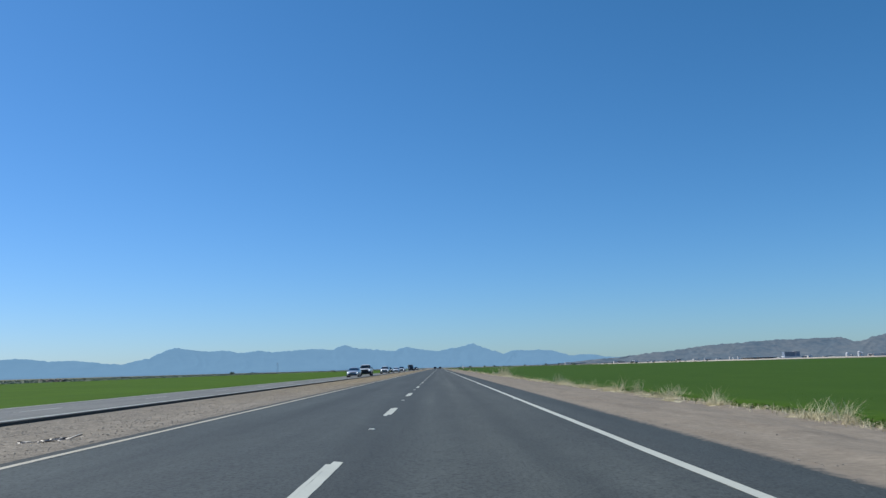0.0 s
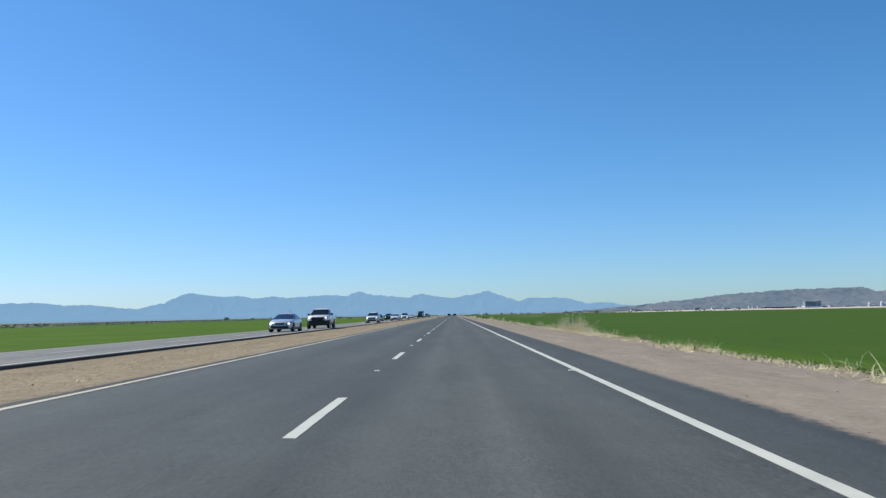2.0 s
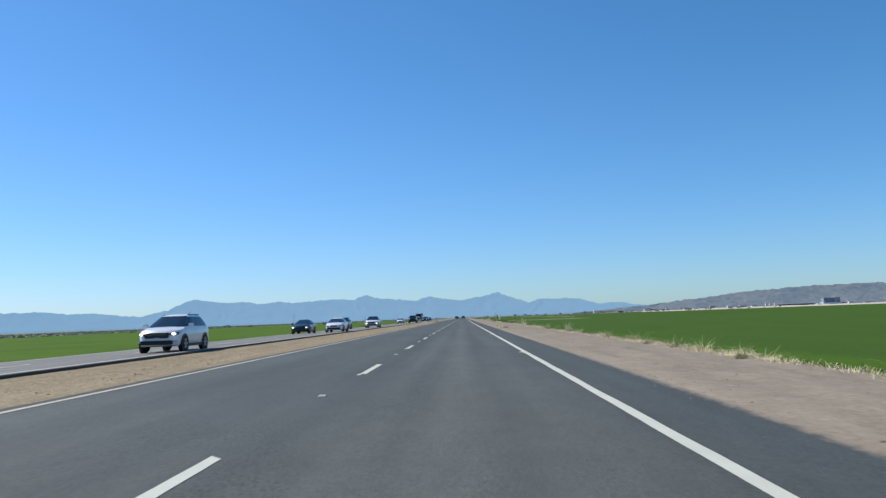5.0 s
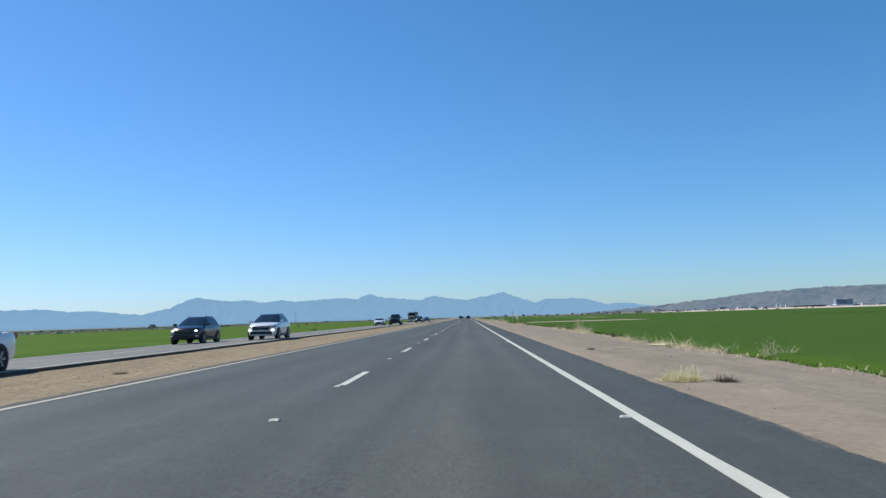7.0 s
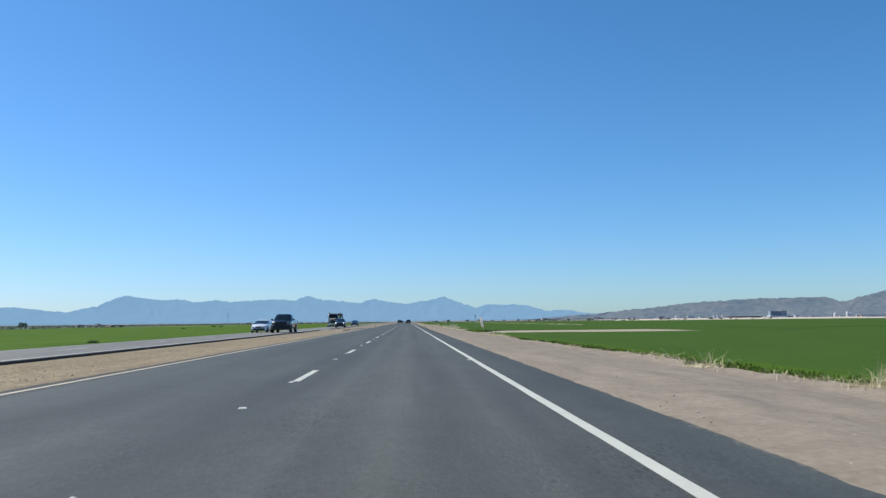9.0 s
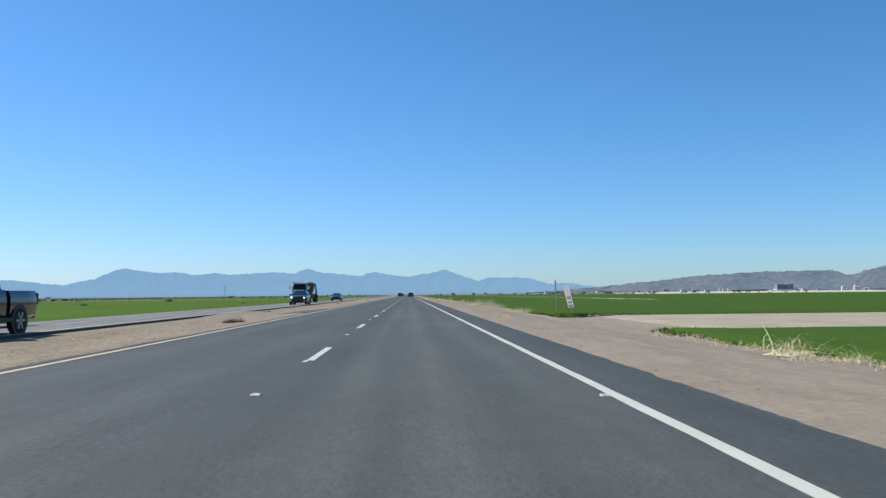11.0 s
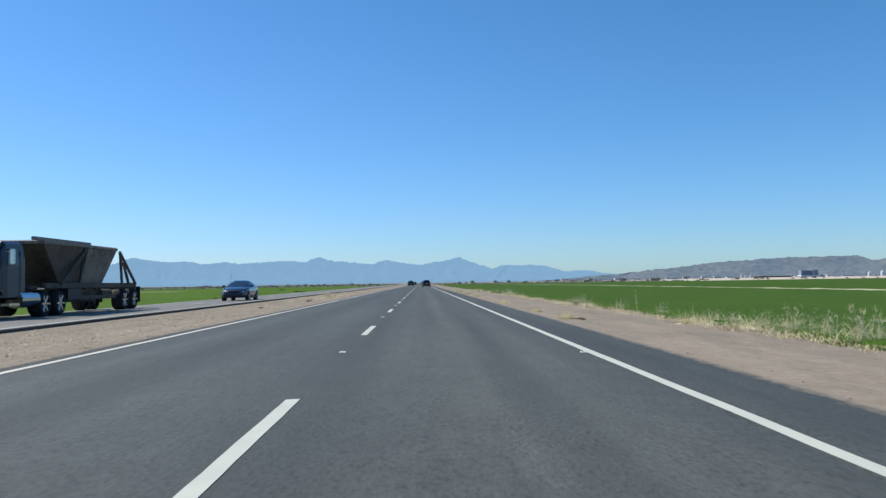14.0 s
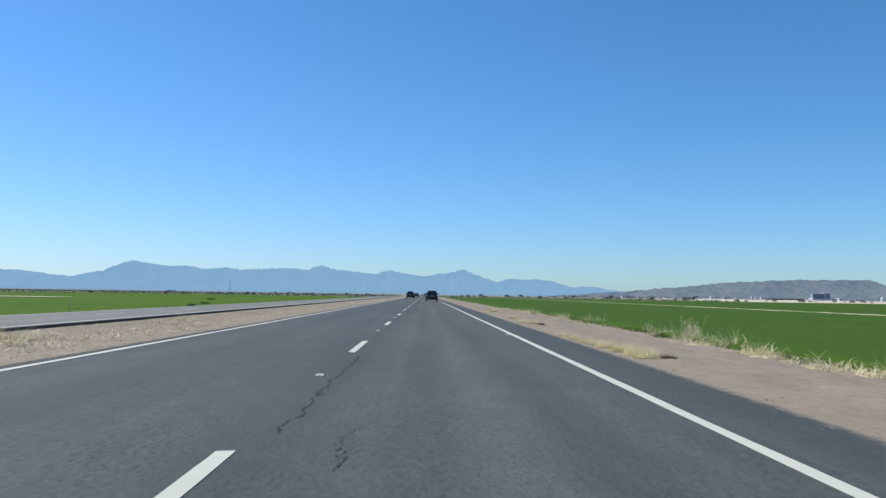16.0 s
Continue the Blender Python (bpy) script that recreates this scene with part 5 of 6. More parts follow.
    part("grille_bar", box_bm((-W * (gw - 0.02), -0.024, zl - 0.16), (W * (gw - 0.02), 0.1, zl - 0.14), 0.006), CHROME if front == "chrome" else (BLACK_TRIM if kind in ("pickup", "crew") else body), t)
    part("bumper_intake", box_bm((-W * 0.36, -0.012, k["st"][1][1] + 0.03), (W * 0.36, 0.16, max(zl - 0.4, 0.46)), 0.02), BLACK_TRIM, t)
    part("number_plate", box_bm((-0.15, L - 0.03, 0.72), (0.15, L + 0.012, 0.87), 0.004), PLATE, t)
    if kind == "suv":
        for s in (-1, 1):
            part("roof_rail", rod_bm((s * (wr - 0.06), yr0 + 0.2, zr - 0.015), (s * (wr - 0.06), yr1 - 0.15, zr - 0.015), 0.02, seg=6), BLACK_TRIM, t)
            zf = 0.6 if compact else 0.46
            part("fog_lamp", loft_bm([[(s * W * 0.385 + rr * 0.085 * math.cos(q), yy, zf + rr * 0.05 * math.sin(q)) for q in np.linspace(0, 2 * math.pi, 12, endpoint=False)] for rr, yy in ((0.8, 0.08), (1.0, 0.095), (1.0, 0.38))]),
                 LAMP_ON if compact and lights else LAMP_OFF, t)
        if compact:
            part("hood_edge", box_bm((-W * 0.33, -0.02, zl - 0.1), (W * 0.33, 0.12, zl - 0.06), 0.012), BLACK_TRIM, t)
            part("skid_plate", box_bm((-W * 0.3, -0.03, 0.27), (W * 0.3, 0.1, 0.36), 0.02), ALLOY, t)
    part("antenna", rod_bm((0.1, yr1 - 0.15, zr - 0.02), (0.1, yr1 - 0.02, zr + 0.14), 0.012, 0.005, 6), BLACK_TRIM, t)
    if kind in ("pickup", "crew"):
        yb = k["st"][-1][0]
        z0, z1 = 0.5, k["st"][-1][2] - 0.02
        for s in (-1, 1):
            sec = [(x, z) for x, z in half_section(0.45, z1, W / 2, 0.0)[1:7]]
            sec += [(W / 2 - 0.16, z1 - 0.01), (W / 2 - 0.17, 0.5)]
            part("bed_side", loft_bm([[(s * x * k2, yq, z) for x, z in sec] for yq, k2 in ((yb + 0.03, 1.0), (yb + 1.2, 1.0), (L - 0.15, 0.995), (L - 0.02, 0.97))]), body, t, smooth=True)
            part("taillight", box_bm((s * (W / 2 - 0.07) - 0.06, L - 0.05, 0.85), (s * (W / 2 - 0.07) + 0.06, L + 0.005, 1.2), 0.015), RED_LENS, t)
        part("bed_floor", box_bm((-W / 2 + 0.1, yb, z0), (W / 2 - 0.1, L - 0.05, z0 + 0.25), 0.01), BLACK_TRIM, t)
        part("tailgate", box_bm((-W / 2 + 0.1, L - 0.11, z0 + 0.05), (W / 2 - 0.1, L, z1 - 0.01), 0.02), body, t)
        part("rear_bumper", box_bm((-W / 2 + 0.1, L - 0.05, 0.42), (W / 2 - 0.1, L + 0.09, 0.6), 0.02), CHROME, t)
        rings = []
        for f in np.linspace(-1, 1, 15):          # a bumper that wraps round the nose
            x = f * (W / 2 - 0.01)
            yo = -0.05 + 0.42 * abs(f) ** 3.0
            rings.append([(x, yo + 0.06, 0.29), (x, yo, 0.42), (x, yo + 0.01, 0.68), (x, yo + 0.06, 0.75), (x, yo + 0.3, 0.75), (x, yo + 0.3, 0.29)])
        part("front_bumper", loft_bm(rings), BLACK_TRIM, t, smooth=True)
        part("exhaust", rod_bm((-0.6, 2.5, 0.36), (-0.6, 5.2, 0.36), 0.04), BLACK_TRIM, t)
    return t


def park(t, x, y, zf, turn=0.0):
    t.matrix_basis = pose(x, y, zf(x), 0, 0, turn)
    return t


ONC = "oncoming vehicles"
park(car("sedan", "sedan", SILVER_PAINT, "silver-white sedan with its headlights on in the oncoming lane", "car", ONC, True), -11.5, 118.4, on_z)
pk = park(car("pickup_truck", "pickup", WHITE_PAINT, "white single-cab pickup truck with a black grille and bumper", "pickup truck", ONC, True), -10.95, 131.9, on_z)
part("toolbox", box_bm((-0.85, 3.15, 1.1), (0.85, 3.6, 1.4), 0.03), ALLOY, pk)
park(car("suv", "suv", WHITE_PAINT, "white and dark SUV with its headlights on", "car", ONC, True, front="chrome"), -11.0, 181.5, on_z)
park(car("sedan", "sedan", WHITE_PAINT, "white sedan on the oncoming carriageway", "car", ONC), -10.9, 228.0, on_z)
park(car("suv", "suv", CHARCOAL_PAINT, "dark charcoal SUV with a chrome grille in the far lane", "car", ONC, True, front="chrome"), -14.7, 258.5, on_z)
park(car("suv", "suv", WHITE_PAINT, "white compact SUV with a black roof and lit fog lamps", "car", ONC, True, roof=BLACK_PAINT, compact=True), -10.9, 261.5, on_z)
park(car("pickup_truck", "crew", BLACK_PAINT, "tall black crew-cab pickup truck", "pickup truck", ONC), -10.8, 352.9, on_z)
park(car("sedan", "sedan", WHITE_PAINT, "white sedan beside a black pickup truck", "car", ONC), -14.6, 362.0, on_z)
park(car("suv", "suv", GREY_PAINT, "dark grey SUV with bright headlights", "car", ONC, True), -10.75, 423.7, on_z)
park(car("sedan", "sedan", NAVY_PAINT, "dark navy sedan on the oncoming carriageway", "car", ONC, rim=CHROME), -11.9, 483.6, on_z)
park(car("sedan", "sedan", CHARCOAL_PAINT, "dark grey sedan in the far oncoming lane", "car", ONC, True), -14.5, 229.0, on_z)
AHD = "vehicles ahead"
for nm, kind, mat, x, y, lab in (("suv", "suv", BLACK_PAINT, 2.3, 616.4, "black SUV driving ahead, seen from behind"), ("suv", "suv", CHARCOAL_PAINT, -2.1, 682, "dark SUV ahead on the passing lane"),
                                 ("sedan", "sedan", CHARCOAL_PAINT, -1.9, 795, "dark car far ahead on the highway"), ("suv", "suv", BLACK_PAINT, 2.0, 870, "dark car far ahead on the highway")):
    park(car(nm, kind, mat, lab, "car", AHD), x, y, road_z, 180)


# ---- the tractor and its gravel trailer ----
TRUCK_BLUE = paint("truck_blue", (0.014, 0.019, 0.036), 0.4, 0.15)
TRUCK_TAN = grainy("dusty_hood", [(0.3, (0.2, 0.16, 0.12)), (0.7, (0.34, 0.29, 0.23))], 6, rough=0.5, world=False, depth=0)
RUST_STEEL = grainy("dusty_steel", [(0.3, (0.035, 0.027, 0.023)), (0.7, (0.14, 0.112, 0.09))], 5, [(0.35, (0.04, 0.032, 0.027)), (0.65, (0.17, 0.135, 0.105))], 1.2, 0.75, 0.01, world=False)
DUSTY_PANEL = grainy("dusty_panel", [(0.3, (0.09, 0.074, 0.06)), (0.7, (0.28, 0.235, 0.19))], 3, [(0.35, (0.08, 0.066, 0.055)), (0.65, (0.3, 0.255, 0.21))], 0.9, 0.75, 0.01, world=False)
PALE_STEEL = grainy("pale_steel", [(0.3, (0.16, 0.14, 0.12)), (0.7, (0.32, 0.29, 0.26))], 6, rough=0.7, world=False, depth=0)


def truck():
    t = thing("tractor_trailer", "dark blue conventional tractor hauling a dusty bottom-dump gravel trailer", "truck", ONC)
    # bonnet: narrow, sloping to the grille
    rings = []
    for y, w, zb, zt in ((0.12, 0.62, 0.75, 1.62), (0.3, 0.66, 0.72, 1.7), (1.2, 0.78, 0.72, 1.84), (1.9, 0.95, 0.72, 1.95)):
        rings.append([(-w, y, zb), (w, y, zb), (w, y, zt - 0.18), (w * 0.82, y, zt), (-w * 0.82, y, zt), (-w, y, zt - 0.18)])
    hood = part("hood", loft_bm(rings), TRUCK_BLUE, t)
    part("hood_top", quad_bm([(-0.5, 0.34, 1.715), (0.5, 0.34, 1.715), (0.72, 1.88, 1.957), (-0.72, 1.88, 1.957)], 0.008), TRUCK_TAN, hood, "dust-tan top of the bonnet")
    part("grille", box_bm((-0.5, 0.05, 0.82), (0.5, 0.2, 1.52), 0.03), BLACK_TRIM, t)
    for k in range(7):
        part("grille_slat", box_bm((-0.46, 0.03, 0.88 + k * 0.09), (0.46, 0.06, 0.905 + k * 0.09)), TRUCK_BLUE, t)
    bm = box_bm((-0.56, 0.03, 0.78), (-0.5, 0.22, 1.58), 0.01)
    box_bm((0.5, 0.03, 0.78), (0.56, 0.22, 1.58), 0.01, bm)
    box_bm((-0.56, 0.03, 1.52), (0.56, 0.22, 1.58), 0.01, bm)
    part("grille_frame", bm, CHROME, t)
    bump_o = part("bumper", box_bm((-1.22, -0.12, 0.36), (1.22, 0.14, 0.76), 0.07), CHROME, t, "chrome bumper")
    part("air_slot", box_bm((-0.42, -0.135, 0.42), (0.42, -0.1, 0.66), 0.02), BLACK_TRIM, bump_o)
    for s in (-1, 1):
        part("tow_hole", box_bm((s * 0.62 - 0.12, -0.13, 0.44), (s * 0.62 + 0.12, -0.1, 0.54), 0.02), BLACK_TRIM, bump_o)
        part("corner_lamp", box_bm((s * 1.02 - 0.12, -0.12, 0.62), (s * 1.02 + 0.12, -0.08, 0.71), 0.02), LAMP_OFF, bump_o)
        part("hood_crease", quad_bm([(s * 0.03, 0.32, 1.722), (s * 0.36, 0.32, 1.722), (s * 0.5, 1.2, 1.862), (s * 0.14, 1.2, 1.862)], 0.012), TRUCK_TAN, hood)
    for x in (-0.3, 0.0, 0.3):
        part("fog_lamp", rod_bm((x, -0.14, 0.6), (x, -0.1, 0.6), 0.07, seg=12), LAMP_OFF, t)
    for s in (-1, 1):
        rings = []
        for y, z0, z1 in ((0.15, 0.75, 1.12), (0.35, 0.75, 1.3), (0.9, 1.08, 1.38), (1.5, 1.1, 1.36), (1.85, 0.9, 1.25)):
            rings.append([(s * 0.62, y, z0), (s * 1.2, y, z0), (s * 1.22, y, z1 - 0.14), (s * 1.05, y, z1), (s * 0.62, y, z1)])
        part("fender", loft_bm(rings), TRUCK_BLUE, t)
        part("headlight", box_bm((s * 0.92 - 0.2, 0.08, 0.92), (s * 0.92 + 0.2, 0.26, 1.1), 0.05), LAMP_OFF, t)
        part("mirror", box_bm((s * 1.42 - 0.09, 1.98, 2.0), (s * 1.42 + 0.09, 2.06, 2.55), 0.03), CHROME, t)
        part("mirror_arm", rod_bm((s * 1.15, 2.1, 2.45), (s * 1.42, 2.03, 2.45), 0.02), BLACK_TRIM, t)
        part("fuel_tank", rod_bm((s * 0.95, 3.1, 0.72), (s * 0.95, 4.5, 0.72), 0.32, seg=18), CHROME, t, "polished fuel tank")
        part("step", box_bm((s * 1.05 - 0.16, 2.2, 0.5), (s * 1.05 + 0.16, 3.0, 0.6), 0.01), CHROME, t)
        wheel(t, s * 1.06, 1.15, 0.52, 0.3, s, CHROME)
        for y in (5.0, 6.35, 13.6, 14.95):
            wheel(t, s * 0.98, y, 0.52, 0.52, s, CHROME)
    # cab
    rings = []
    for y, w, zb, zt in ((1.75, 0.98, 0.8, 2.0), (2.05, 1.06, 0.8, 2.62), (2.3, 1.1, 0.8, 2.86), (3.5, 1.1, 0.8, 2.9), (3.62, 1.08, 0.8, 2.8)):
        rings.append([(-w, y, zb), (w, y, zb), (w, y, zt - 0.6), (w * 0.94, y, zt - 0.12), (w * 0.8, y, zt), (-w * 0.8, y, zt), (-w * 0.94, y, zt - 0.12), (-w, y, zt - 0.6)])
    cab = part("cab", loft_bm(rings), TRUCK_BLUE, t)
    for s in (0, 1):
        x0, x1 = (-0.86, -0.03) if s == 0 else (0.03, 0.86)
        part("windscreen", quad_bm([(x0, 1.74, 2.02), (x1, 1.74, 2.02), (x1 * 0.97, 2.06, 2.66), (x0 * 0.97, 2.06, 2.66)], 0.02), GLASS, cab)
    for s in (-1, 1):
        part("side_window", quad_bm([(s * 1.115, 2.25, 1.98), (s * 1.115, 3.1, 1.98), (s * 1.06, 3.05, 2.6), (s * 1.06, 2.4, 2.6)], 0.015), GLASS, cab)
        part("door_seam", box_bm((s * 1.1 - 0.012, 3.2, 0.95), (s * 1.1 + 0.012, 3.22, 2.5)), BLACK_TRIM, cab)
    part("visor", box_bm((-0.98, 1.86, 2.64), (0.98, 2.15, 2.76), 0.02), BLACK_TRIM, cab)
    for k in range(5):
        part("roof_lamp", box_bm((-0.72 + k * 0.36 - 0.05, 2.3, 2.86), (-0.72 + k * 0.36 + 0.05, 2.42, 2.93), 0.015), LAMP_OFF, cab)
    part("exhaust_stack", rod_bm((-1.02, 3.8, 1.0), (-1.02, 3.8, 3.35), 0.075), CHROME, t, "chrome exhaust stack")
    part("air_horn", rod_bm((0.35, 2.5, 2.95), (0.35, 3.1, 2.99), 0.04), CHROME, cab)
    part("chassis", box_bm((-0.45, 0.4, 0.62), (0.45, 7.2, 0.9), 0.02), BLACK_TRIM, t)
    part("quarter_fender", box_bm((-1.2, 4.4, 1.08), (1.2, 5.0, 1.14), 0.02), CHROME, t)
    # hopper: wide above, narrow gates below
    top, bot = [(-1.25, 4.7, 2.95), (1.25, 4.7, 2.95), (1.25, 12.4, 2.95), (-1.25, 12.4, 2.95)], [(-0.62, 8.0, 0.75), (0.62, 8.0, 0.75), (0.62, 11.4, 0.75), (-0.62, 11.4, 0.75)]
    bm = bmesh.new()
    o_t, o_b = [bm.verts.new(p) for p in top], [bm.verts.new(p) for p in bot]
    i_t = [bm.verts.new((p[0] * 0.95, 4.7 + (p[1] - 4.7) * 0.98 + 0.08, p[2])) for p in top]
    i_b = [bm.verts.new((p[0] * 0.85, p[1], p[2] + 0.08)) for p in bot]
    for i in range(4):
        j = (i + 1) % 4
        bm.faces.new((o_t[i], o_t[j], o_b[j], o_b[i]))
        bm.faces.new((i_t[i], i_b[i], i_b[j], i_t[j]))
        bm.faces.new((o_t[i], i_t[i], i_t[j], o_t[j]))
    bm.faces.new(o_b)
    bm.faces.new(i_b)
    hop = part("hopper", bm, RUST_STEEL, t, "dusty dark steel hopper")
    bm = bmesh.new()
    for a, b in ((0, 1), (1, 2), (2, 3), (3, 0)):
        rod_bm(top[a], top[b], 0.08, seg=6, bm=bm)
    part("rim_beam", bm, PALE_STEEL, hop)
    for s in (-1, 1):
        for y in (8.6, 9.6, 10.6, 11.6):
            part("hopper_rib", rod_bm((s * 1.27, y, 2.9), (s * 0.72, 9.3 + (y - 8.6) * 0.6, 1.05), 0.05, seg=4), RUST_STEEL, hop)
        part("side_rail", box_bm((s * 0.98 - 0.08, 5.4, 1.12), (s * 0.98 + 0.08, 15.6, 1.34), 0.01), RUST_STEEL, t)
        for p, q in (((s * 1.12, 6.6, 1.3), (s * 1.24, 9.0, 2.88)), ((s * 1.15, 15.3, 1.3), (s * 1.22, 12.9, 2.85)), ((s * 1.15, 13.4, 1.3), (s * 1.22, 12.95, 2.85)), ((s * 1.15, 14.3, 1.3), (s * 1.2, 13.4, 2.4))):
            part("frame_strut", rod_bm(p, q, 0.07, seg=6), PALE_STEEL if p[1] < 6 else RUST_STEEL, t)
        part("mudflap", box_bm((s * 0.98 - 0.3, 15.62, 0.35), (s * 0.98 + 0.3, 15.65, 1.15)), BLACK_TRIM, t)
    for s in (-1, 1):
        part("hopper_panel", quad_bm([(s * 0.84, 9.1, 1.25), (s * 0.84, 11.5, 1.25), (s * 1.27, 12.3, 2.86), (s * 1.27, 9.0, 2.86)], 0.02), DUSTY_PANEL, hop, "dust-grey side panel")
        part("upper_beam", box_bm((s * 1.25 - 0.07, 3.9, 2.98), (s * 1.25 + 0.07, 9.2, 3.12), 0.01), PALE_STEEL, hop)
        part("tool_box", box_bm((s * 0.95 - 0.2, 7.2, 0.62), (s * 0.95 + 0.2, 8.6, 1.1), 0.03), BLACK_TRIM, t)
        part("side_guard", box_bm((s * 1.0 - 0.06, 8.7, 0.6), (s * 1.0 + 0.06, 12.9, 0.78), 0.02), RUST_STEEL, t)
        part("air_tank", rod_bm((s * 0.7, 11.6, 0.85), (s * 0.7, 12.8, 0.85), 0.2, seg=12), RUST_STEEL, t)
    part("bottom_gate", box_bm((-0.7, 8.0, 0.5), (0.7, 11.4, 0.82), 0.04), RUST_STEEL, t)
    part("fifth_wheel_plate", box_bm((-0.8, 4.6, 1.1), (0.8, 6.9, 1.24), 0.03), RUST_STEEL, t)
    part("rear_frame", box_bm((-1.1, 15.3, 1.0), (1.1, 15.6, 1.3), 0.02), RUST_STEEL, t)
    return t


park(truck(), -14.9, 454.4, on_z)

# ---- signs at the side road ----
GALV = paint("galvanised", (0.5, 0.52, 0.54), 0.45, 0.0, 0.5)
YELLOW = paint("yellow_sleeve", (0.75, 0.62, 0.03), 0.5, 0.0)
SIGN_WHITE = grainy("sign_white", [(0.3, (0.6, 0.59, 0.58)), (0.7, (0.76, 0.75, 0.74))], 6, rough=0.5, world=False, depth=0)
MAROON = paint("maroon", (0.24, 0.1, 0.15), 0.5, 0.0)
INK = paint("grey_ink", (0.6, 0.58, 0.58), 0.6, 0.0)


def stop_sign(x, y, z):
    t = thing("stop_sign", "back of an octagonal sign on a yellow-sleeved steel post", "road sign")
    t.matrix_basis = pose(x, y, z, 0, -1.0, -15)
    part("post", box_bm((-0.024, -0.024, -0.2), (0.024, 0.024, 2.62), 0.006), GALV, t)
    part("sleeve", box_bm((-0.045, -0.045, 0.0), (0.045, 0.045, 0.62), 0.01), YELLOW, t, "yellow plastic sleeve")
    bm = bmesh.new()
    ring = [(0.38 / math.cos(math.pi / 8) * math.cos(math.pi / 8 + k * math.pi / 4), 0.38 / math.cos(math.pi / 8) * math.sin(math.pi / 8 + k * math.pi / 4)) for k in range(8)]
    a = [bm.verts.new((0.034, p, 2.27 + q)) for p, q in ring]
    b = [bm.verts.new((0.042, p, 2.27 + q)) for p, q in ring]
    bm.faces.new(a)
    bm.faces.new(b[::-1])
    for i in range(8):
        bm.faces.new((a[i], a[(i + 1) % 8], b[(i + 1) % 8], b[i]))
    part("plate", bm, GALV, t, "bare metal back of the plate")
    for q in (2.1, 2.45):
        part("bolt", rod_bm((-0.04, 0, q), (-0.028, 0, q), 0.014, seg=6), GALV, t)


stop_sign(11.75, 389.2, -0.73)


def banner_sign(x, y, z):
    t = thing("notice_sign", "leaning white notice board with maroon bands on a bent post", "sign")
    t.matrix_basis = pose(x, y, z, 0, -13, 0) @ pose(0, 0, 0, 0, 0, -66)
    part("post", box_bm((-0.025, 0.02, -0.15), (0.025, 0.06, 2.2), 0.005), GALV, t)
    b = part("board", box_bm((-0.34, -0.01, 0.72), (0.34, 0.014, 2.28), 0.004), SIGN_WHITE, t)
    for z0, z1 in ((0.76, 0.93), (1.06, 1.15), (1.34, 1.52)):
        part("band", box_bm((-0.25, -0.016, z0), (0.25, -0.011, z1)), MAROON, b, "maroon band")
    for z0 in (1.6, 1.68, 1.76, 1.86, 1.94, 2.02, 2.12, 2.2, 1.21, 1.27, 0.98):
        w = 0.2 if int(z0 * 100) % 3 else 0.15
        part("text_bar", box_bm((-w, -0.015, z0), (w, -0.011, z0 + 0.03)), INK, b)
    for z0 in (0.83, 1.41):
        part("text_bar", box_bm((-0.19, -0.02, z0), (0.19, -0.017, z0 + 0.035)), SIGN_WHITE, b)
    return t


banner_sign(13.05, 389.6, -0.74)


POST_FADED = paint("faded_post", (0.33, 0.37, 0.28), 0.6, 0.0)


def marker_post(x, y, zf, h=0.75):
    t = thing("marker_post", "thin faded grey-green marker post at the field edge", "marker post", "marker posts")
    t.matrix_basis = pose(x, y, zf(x, y) - 0.05, 0, 2, 0)
    part("post", box_bm((-0.02, -0.01, 0), (0.02, 0.01, h), 0.004), POST_FADED, t)
    part("reflector", box_bm((-0.022, -0.014, h - 0.2), (0.022, -0.0105, h - 0.08)), PLATE, t)


for x, y in ((-17.4, 533),):
    marker_post(x, y, ground_z)


# plastic sheeting along the bank
def sheeting(x0, x1, y, mat, name, label, seed, w=0.45, lift=0.03, group="plastic sheeting on the bank"):
    r = rng(int(seed))
    V, F = [], []
    n = 36
    for i in range(n + 1):
        x = x0 + (x1 - x0) * i / n
        yc = y + 0.15 * noise.noise((x * 0.9, seed, 0))
        ww = w * min(1, 4 * i / n, 4 * (n - i) / n) * r.uniform(0.6, 1.2) + 0.03
        for k in range(5):
            f = k / 4 - 0.5
            V.append((x, yc + f * ww, ground_z(x, yc) + lift + 0.07 * noise.noise((x * 3, f * 3, seed)) + 0.1 * (0.25 - f * f)))
        if i:
            o = 5 * i
            F += [(o - 5 + k, o - 4 + k, o + 1 + k, o + k) for k in range(4)]
    ob = mesh_object(name, V, F, mat, smooth=True)
    tagged(ob, label, "plastic sheet", group)


PALE_SHEET = grainy("pale_sheet", [(0.3, (0.25, 0.23, 0.2)), (0.7, (0.45, 0.43, 0.39))], 8, rough=0.5, depth=0)
BLACK_SHEET = paint("black_sheet", (0.015, 0.015, 0.017), 0.4, 0.0)
sheeting(14.3, 17.6, 387.6, BLACK_SHEET, "plastic_sheet", "crumpled black plastic sheet on the dirt bank", 3.0)
sheeting(13.2, 14.2, 388.1, BLACK_SHEET, "plastic_sheet", "small crumpled black plastic sheet on the dirt bank", 5.0, 0.2)
sheeting(13.6, 16.6, 388.2, PALE_SHEET, "plastic_sheet", "pale crumpled plastic strip on the dirt bank", 7.0, 0.18, 0.05)

